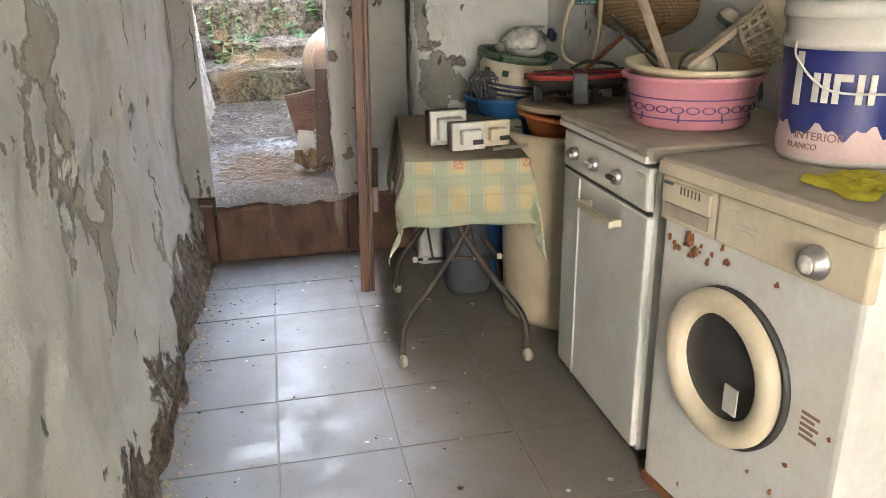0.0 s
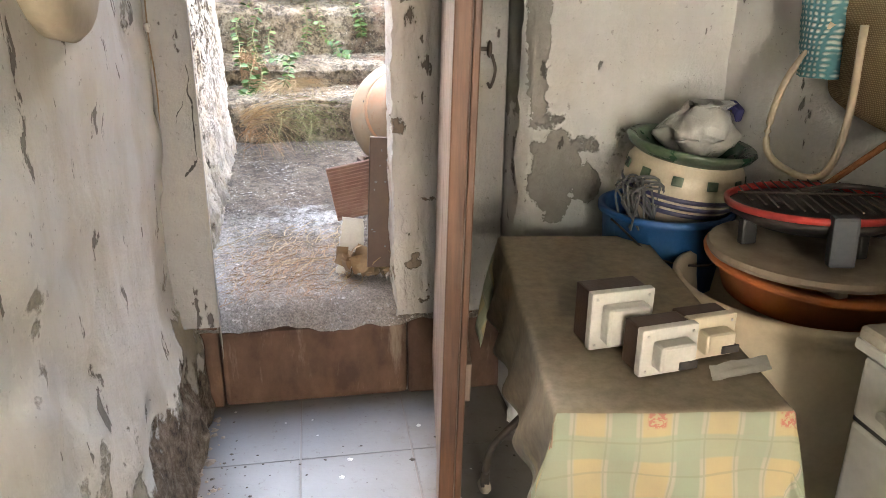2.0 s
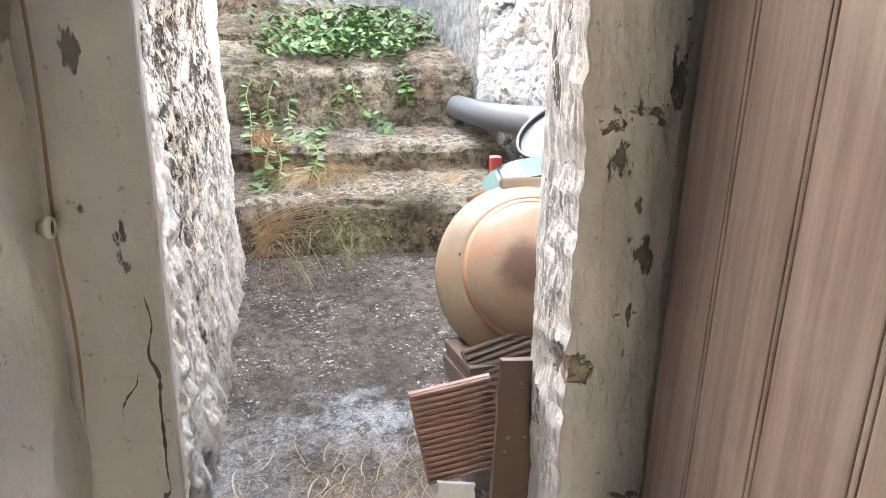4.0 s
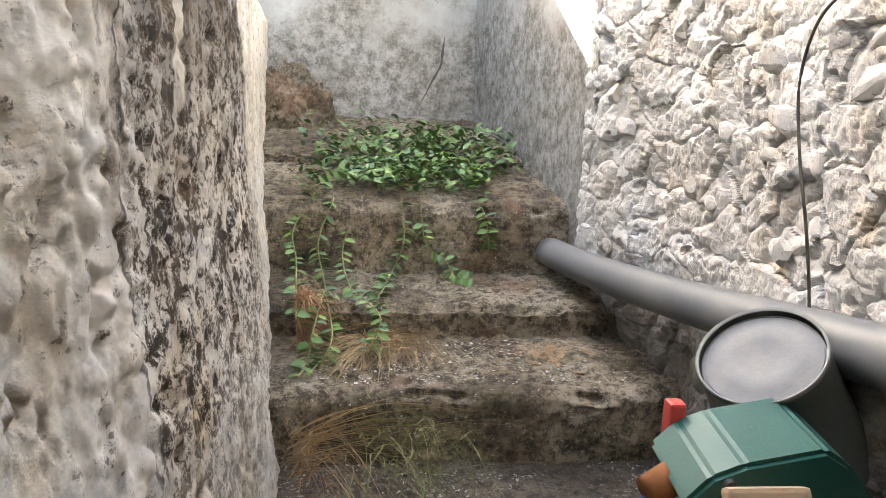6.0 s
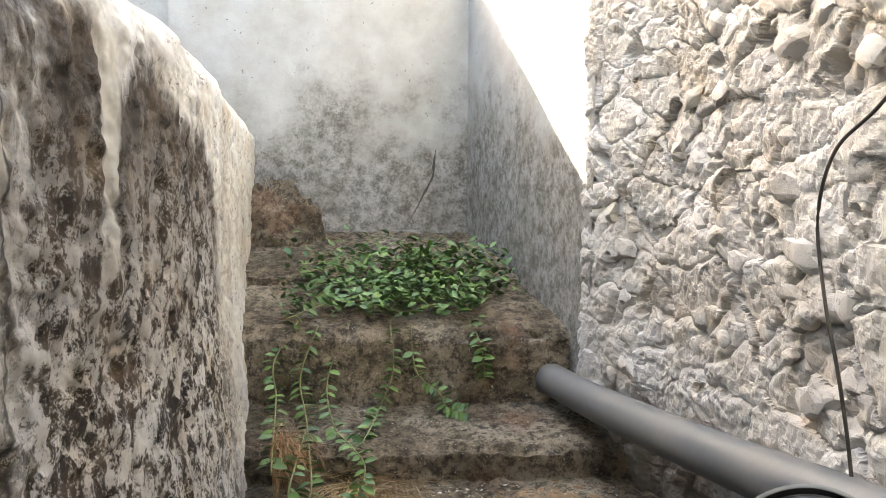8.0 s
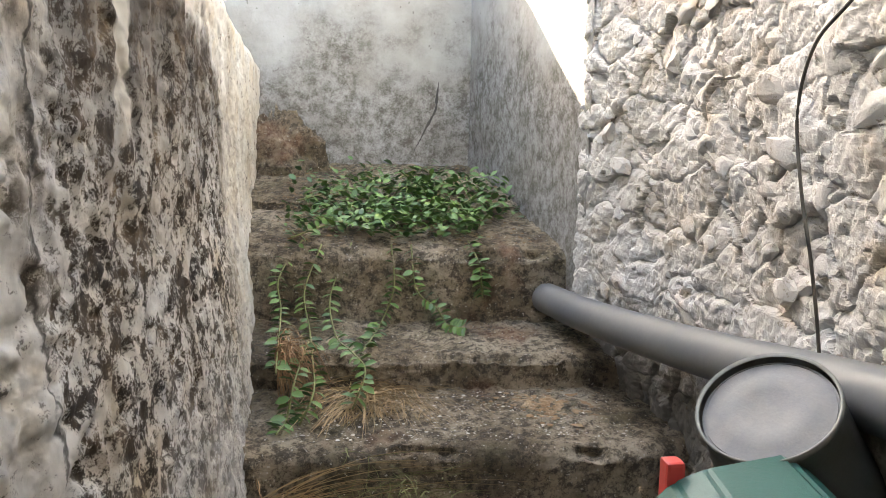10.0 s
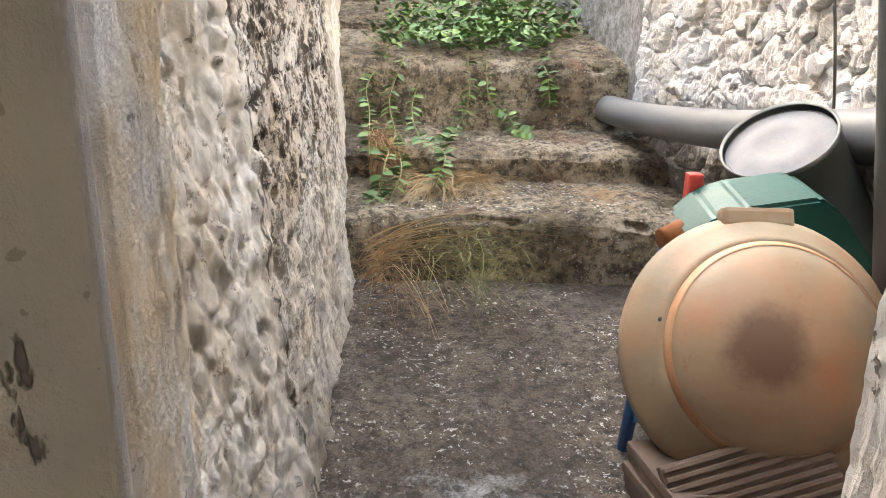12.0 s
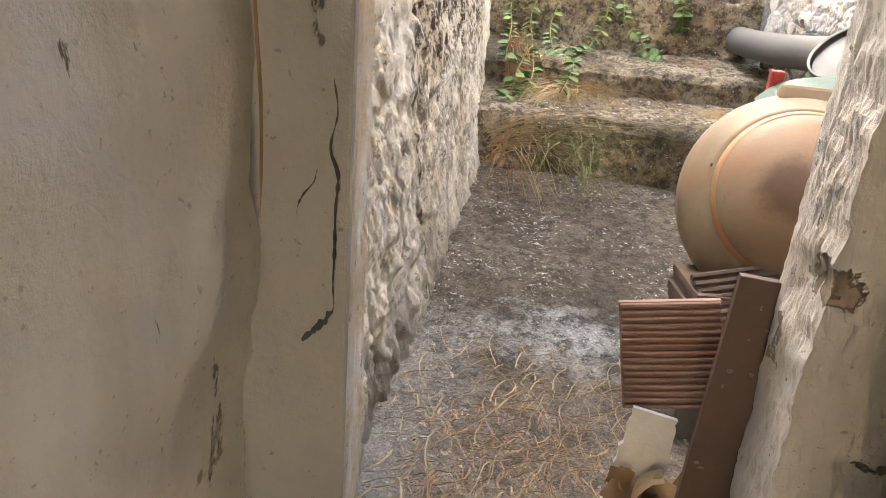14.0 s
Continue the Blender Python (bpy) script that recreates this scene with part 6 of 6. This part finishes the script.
many_stalks("step_grass", "pale dead grass tangled on the step's tread", 260, lambda r: (0.17 + r.gauss(0, 0.06), 6.25 + r.gauss(0, 0.05), 0.72 + r.uniform(0, 0.04)), lambda r: (r.uniform(-0.26, 0.30), r.uniform(-0.25, 0.0), r.uniform(0.04, 0.12)), lambda r: r.uniform(0.10, 0.22), M["straw_dry"], 34, 0.0021)
many_stalks("hanging_grass", "brown dry grass hanging against the wall", 150, lambda r: (-0.13 + abs(r.gauss(0, 0.03)), 6.26 + r.gauss(0, 0.05), 0.90 + r.gauss(0, 0.03)), lambda r: (r.uniform(0.0, 0.16), r.uniform(-0.05, 0.03), r.uniform(0.0, 0.05)), lambda r: r.uniform(0.10, 0.25), M["straw_red"], 35, 0.002)
many_stalks("straw_litter", "pale twigs and straw strewn on the yard floor", 420, lambda r: (r.uniform(-0.10, 0.42), r.uniform(3.95, 4.75) if r.random() < 0.75 else r.uniform(4.7, 5.6), 0.372), lambda r: (r.uniform(-0.14, 0.14), r.uniform(-0.14, 0.14), r.uniform(0.01, 0.045)), lambda r: r.uniform(0.01, 0.04), M["straw_dry"], 36, 0.0019)
many_stalks("dead_twigs", "rusty dead twigs on the doorway's outer edge", 300, lambda r: (r.uniform(-0.02, 0.36), r.uniform(3.86, 4.35), 0.372), lambda r: (r.uniform(-0.12, 0.12), r.uniform(-0.10, 0.10), r.uniform(0.01, 0.05)), lambda r: r.uniform(0.01, 0.04), M["straw_red"], 37, 0.0018)

def yard(r):
    """A place on the yard's floor, with the grit swept into drifts."""
    while True:
        x, y = r.uniform(-0.13, 0.98), r.uniform(3.95, 5.80)
        if noise.noise(Vector((x * 5, y * 5, 3.0))) + r.uniform(-0.6, 0.45) > 0.0:
            return x, y



litter("pale_grit", "pale stone chips strewn over the yard floor", 9000, yard, ground_z, M["grit"], 41, (0.002, 0.0095))
litter("dark_grit", "dark stones and crumbs on the yard floor", 4200, yard, ground_z, M["dark_grit"], 42, (0.0025, 0.008))
litter("step_grit", "stone chips on the lower tread", 700, lambda r: (r.uniform(-0.1, 1.0), r.uniform(5.92, 6.34)), lambda x, y: slope_z(y) + 0.004, M["grit"], 43, (0.002, 0.005))
litter("step_crumbs", "dark crumbs on the second tread", 500, lambda r: (r.uniform(-0.1, 1.0), r.uniform(6.42, 6.76)), lambda x, y: slope_z(y) + 0.004, M["dark_grit"], 44, (0.002, 0.006))
litter("dead_leaves", "wet rusty leaves on the lower tread", 260, lambda r: (r.gauss(0.76, 0.07), r.gauss(6.2, 0.07)), lambda x, y: slope_z(y) + 0.006, M["dead_leaf"], 45, (0.006, 0.016), flat=0.25)
litter("landing_rubble", "earth crumbs and small stones on the upper landing", 900, lambda r: (r.uniform(-0.25, 0.85), r.uniform(6.85, 8.1)), lambda x, y: slope_z(y) + 0.004, M["dead_leaf"], 46, (0.004, 0.014))
t = thing("rubble_mound", "heap of mossy rubble in the yard's corner", "rubble", pose(-0.36, 8.10, 1.36))
part("mound", sheet(40, 26, lambda u, v: Vector(((0.30 * math.cos(u * math.pi)) * math.cos(v * 1.5), -0.26 * math.sin(u * math.pi) * math.cos(v * 1.5), 0.42 * math.sin(v * 1.5) * (1 - 0.25 * u))) * (1 + 0.22 * fbm((u * 6, v * 6, 3)))), M["step"], t, smooth=True)


def creeper():
    """A creeper that carpets the upper landing and trails down over the steps."""
    t = thing("creeper_plant", "green creeper carpeting the landing and trailing down the steps", "plant")
    rnd = random.Random(77)
    shapes = []
    for k in range(3):
        bm = bmesh.new()
        L, Wd = 1.0, (0.52, 0.62, 0.46)[k]
        mid = [bm.verts.new((0, y, 0.05 * math.sin(y * 3))) for y in (0, 0.3, 0.65, 1.0)]
        lf = [bm.verts.new((-Wd * 0.42, 0.28, 0.09)), bm.verts.new((-Wd * 0.40, 0.66, 0.12))]
        rt = [bm.verts.new((Wd * 0.42, 0.28, 0.09)), bm.verts.new((Wd * 0.40, 0.66, 0.12))]
        for s in (lf, rt):
            bm.faces.new((mid[0], mid[1], s[0]))
            bm.faces.new((mid[1], mid[2], s[1], s[0]))
            bm.faces.new((mid[2], mid[3], s[1]))
        me = bpy.data.meshes.new("leaf")
        bmesh.ops.recalc_face_normals(bm, faces=bm.faces[:])
        bm.to_mesh(me)
        bm.free()
        for p in me.polygons:
            p.use_smooth = True
        me.materials.append(M["leaf"])
        shapes.append(me)

    spots = []
    for _ in range(1700):
        y = rnd.choice((rnd.uniform(6.84, 7.9), rnd.gauss(7.12, 0.17)))
        x = rnd.gauss(0.33, 0.30) + 0.10 * (y - 7.2)
        if rnd.random() < 0.5:
            y = rnd.uniform(6.88, 7.55)
        if y < 7.05 and x > 0.66 or x < -0.2 or x > 0.86 or y < 6.82 or (y > 7.75 and rnd.random() < 0.7):
            continue
        spots.append((Vector((x, y, slope_z(y) + 0.02 + rnd.uniform(0.0, 0.075))), rnd.uniform(0.034, 0.062), None))
    stems = bmesh.new()
    trails = [[(-0.02, 6.9, 1.17), (-0.08, 6.80, 1.05), (-0.05, 6.66, 0.93), (-0.02, 6.4, 0.88), (0.0, 6.16, 0.85), (-0.04, 6.1, 0.74)],
              [(0.10, 6.92, 1.18), (0.02, 6.82, 1.03), (0.05, 6.60, 0.92), (0.12, 6.35, 0.92), (0.16, 6.2, 0.90), (0.12, 6.14, 0.80)],
              [(0.26, 6.90, 1.17), (0.27, 6.83, 1.06), (0.22, 6.78, 0.93), (0.18, 6.55, 0.92), (0.15, 6.35, 0.93)],
              [(0.34, 6.90, 1.18), (0.36, 6.83, 1.05), (0.44, 6.80, 0.98), (0.48, 6.76, 0.92), (0.55, 6.70, 0.92)],
              [(0.58, 6.95, 1.20), (0.61, 6.84, 1.16), (0.62, 6.82, 1.08), (0.625, 6.81, 1.02)],
              [(-0.10, 6.95, 1.22), (-0.18, 6.82, 1.10), (-0.16, 6.70, 1.0), (-0.14, 6.45, 0.95), (-0.12, 6.2, 0.90)],
              [(-0.04, 6.5, 0.93), (-0.06, 6.18, 0.88), (-0.08, 6.12, 0.78), (-0.10, 6.02, 0.77)],
              [(-0.14, 6.9, 1.25), (0.05, 7.0, 1.36), (0.30, 7.1, 1.40), (0.55, 7.2, 1.42), (0.75, 7.5, 1.50)],
              [(-0.16, 7.3, 1.46), (0.1, 7.4, 1.48), (0.4, 7.45, 1.47), (0.7, 7.7, 1.52)]]
    for line in trails:
        pts = [Vector((x, y - 0.065, max(z - 0.05, slope_z(y - 0.065) + 0.012))) if y < 7.0 else Vector((x, y, slope_z(y) + 0.05)) for x, y, z in line]
        pts = bezier(pts, 7)
        stems = tube(pts, 0.0032, 5, bm=stems)
        for k in range(1, len(pts) - 1):
            d = (pts[k + 1] - pts[k - 1]).normalized()
            for s in (-1, 1):
                if rnd.random() < 0.85:
                    spots.append((pts[k] + Vector((0, -0.006, 0.004)), rnd.uniform(0.030, 0.054), d.cross(Vector((0, -0.7, 0.7))).normalized() * s + d * 0.4))
    part("stem", stems, M["stem_green"], t, smooth=True)
    rnd.shuffle(spots)
    spots.sort(key=lambda s: s[2] is None)
    rest_v, rest_f = [], []
    for k, (p, size, way) in enumerate(spots):
        if way is None:
            rot = Euler((radians(rnd.uniform(-15, 45)), radians(rnd.uniform(-35, 35)), radians(rnd.uniform(0, 360)))).to_matrix().to_4x4()
        else:
            rot = way.to_track_quat("Y", "Z").to_matrix().to_4x4() @ pose(0, 0, 0, rnd.uniform(-25, 25), rnd.uniform(-50, 50), 0)
        m = Matrix.Translation(p) @ rot @ Matrix.Diagonal((size, size, size, 1))
        me = shapes[k % 3]
        if k < 300:
            ob = new("leaf", me)
            ob.parent = t
            ob.matrix_basis = m
        else:
            b = len(rest_v)
            rest_v += [tuple(m @ v.co) for v in me.vertices]
            rest_f += [tuple(b + i for i in pl.vertices) for pl in me.polygons]
    me = bpy.data.meshes.new("foliage")
    me.from_pydata(rest_v, [], rest_f)
    me.materials.append(M["leaf"])
    for p in me.polygons:
        p.use_smooth = True
    ob = new("foliage", me)
    ob.parent = t
    tagged(ob, "dense small green leaves", kind="stuff")


creeper()


# ---- floor tiles and wall stones ----
def floor_tiles():
    x_lines = [0.2 + FLOOR_TILE * k for k in range(-1, 6)]
    y_lines = [3.168 - FLOOR_TILE * k for k in range(-2, 15)]
    shapes = []
    for k in range(3):
        bm = box((-FLOOR_TILE / 2 + 0.0025, -FLOOR_TILE / 2 + 0.0025, -0.012), (FLOOR_TILE / 2 - 0.0025, FLOOR_TILE / 2 - 0.0025, 0.0), 0.0015, seg=1)
        me = bpy.data.meshes.new("tile")
        bm.to_mesh(me)
        bm.free()
        me.materials.append(M["tile"])
        shapes.append(me)
    rnd = random.Random(2)
    for x in x_lines:
        for y in y_lines:
            ob = new("tile", shapes[rnd.randrange(3)])
            ob.parent = floor
            ob.matrix_basis = pose(x + FLOOR_TILE / 2, y - FLOOR_TILE / 2, rnd.uniform(-0.0006, 0.0004), rnd.uniform(-0.1, 0.1), rnd.uniform(-0.1, 0.1), 0)


floor_tiles()


def wall_stones():
    wall = bpy.data.objects["wall_yard_right"]
    rnd = random.Random(9)
    shapes = []
    for k in range(7):
        bm = bmesh.new()
        bmesh.ops.create_icosphere(bm, subdivisions=2, radius=1.0)
        for v in bm.verts:
            n = v.co.normalized()
            r = 1 + 0.42 * fbm((n.x * 1.4 + k * 5, n.y * 1.4, n.z * 1.4), 2)
            v.co = n * r
            for ax in (Vector((-1, 0.3, 0.2)), Vector((-0.8, -0.5, 0.4)), Vector((-0.7, 0.1, -0.7))):
                a = ax.normalized()
                d = v.co.dot(a)
                if d > 0.62:
                    v.co -= a * (d - 0.62) * 0.9
        me = bpy.data.meshes.new("stone")
        bm.to_mesh(me)
        bm.free()
        for p in me.polygons:
            p.use_smooth = False
        me.materials.append(M["rubble"])
        shapes.append(me)
    for _ in range(150):
        y, z = rnd.uniform(4.5, 6.66), rnd.uniform(0.8, 2.75)
        s = rnd.uniform(0.022, 0.05)
        ob = new("stone", shapes[rnd.randrange(7)])
        ob.parent = wall
        x = 1.105 - 0.13 * max(0, (y - 6.2) / 0.5) + rnd.uniform(-0.005, 0.02)
        ob.matrix_basis = pose(x, y, z, rnd.uniform(-35, 35), rnd.uniform(-20, 20), rnd.uniform(-20, 20)) @ Matrix.Diagonal((s * 0.75, s * rnd.uniform(0.9, 1.7), s * rnd.uniform(0.7, 1.1), 1))


wall_stones()
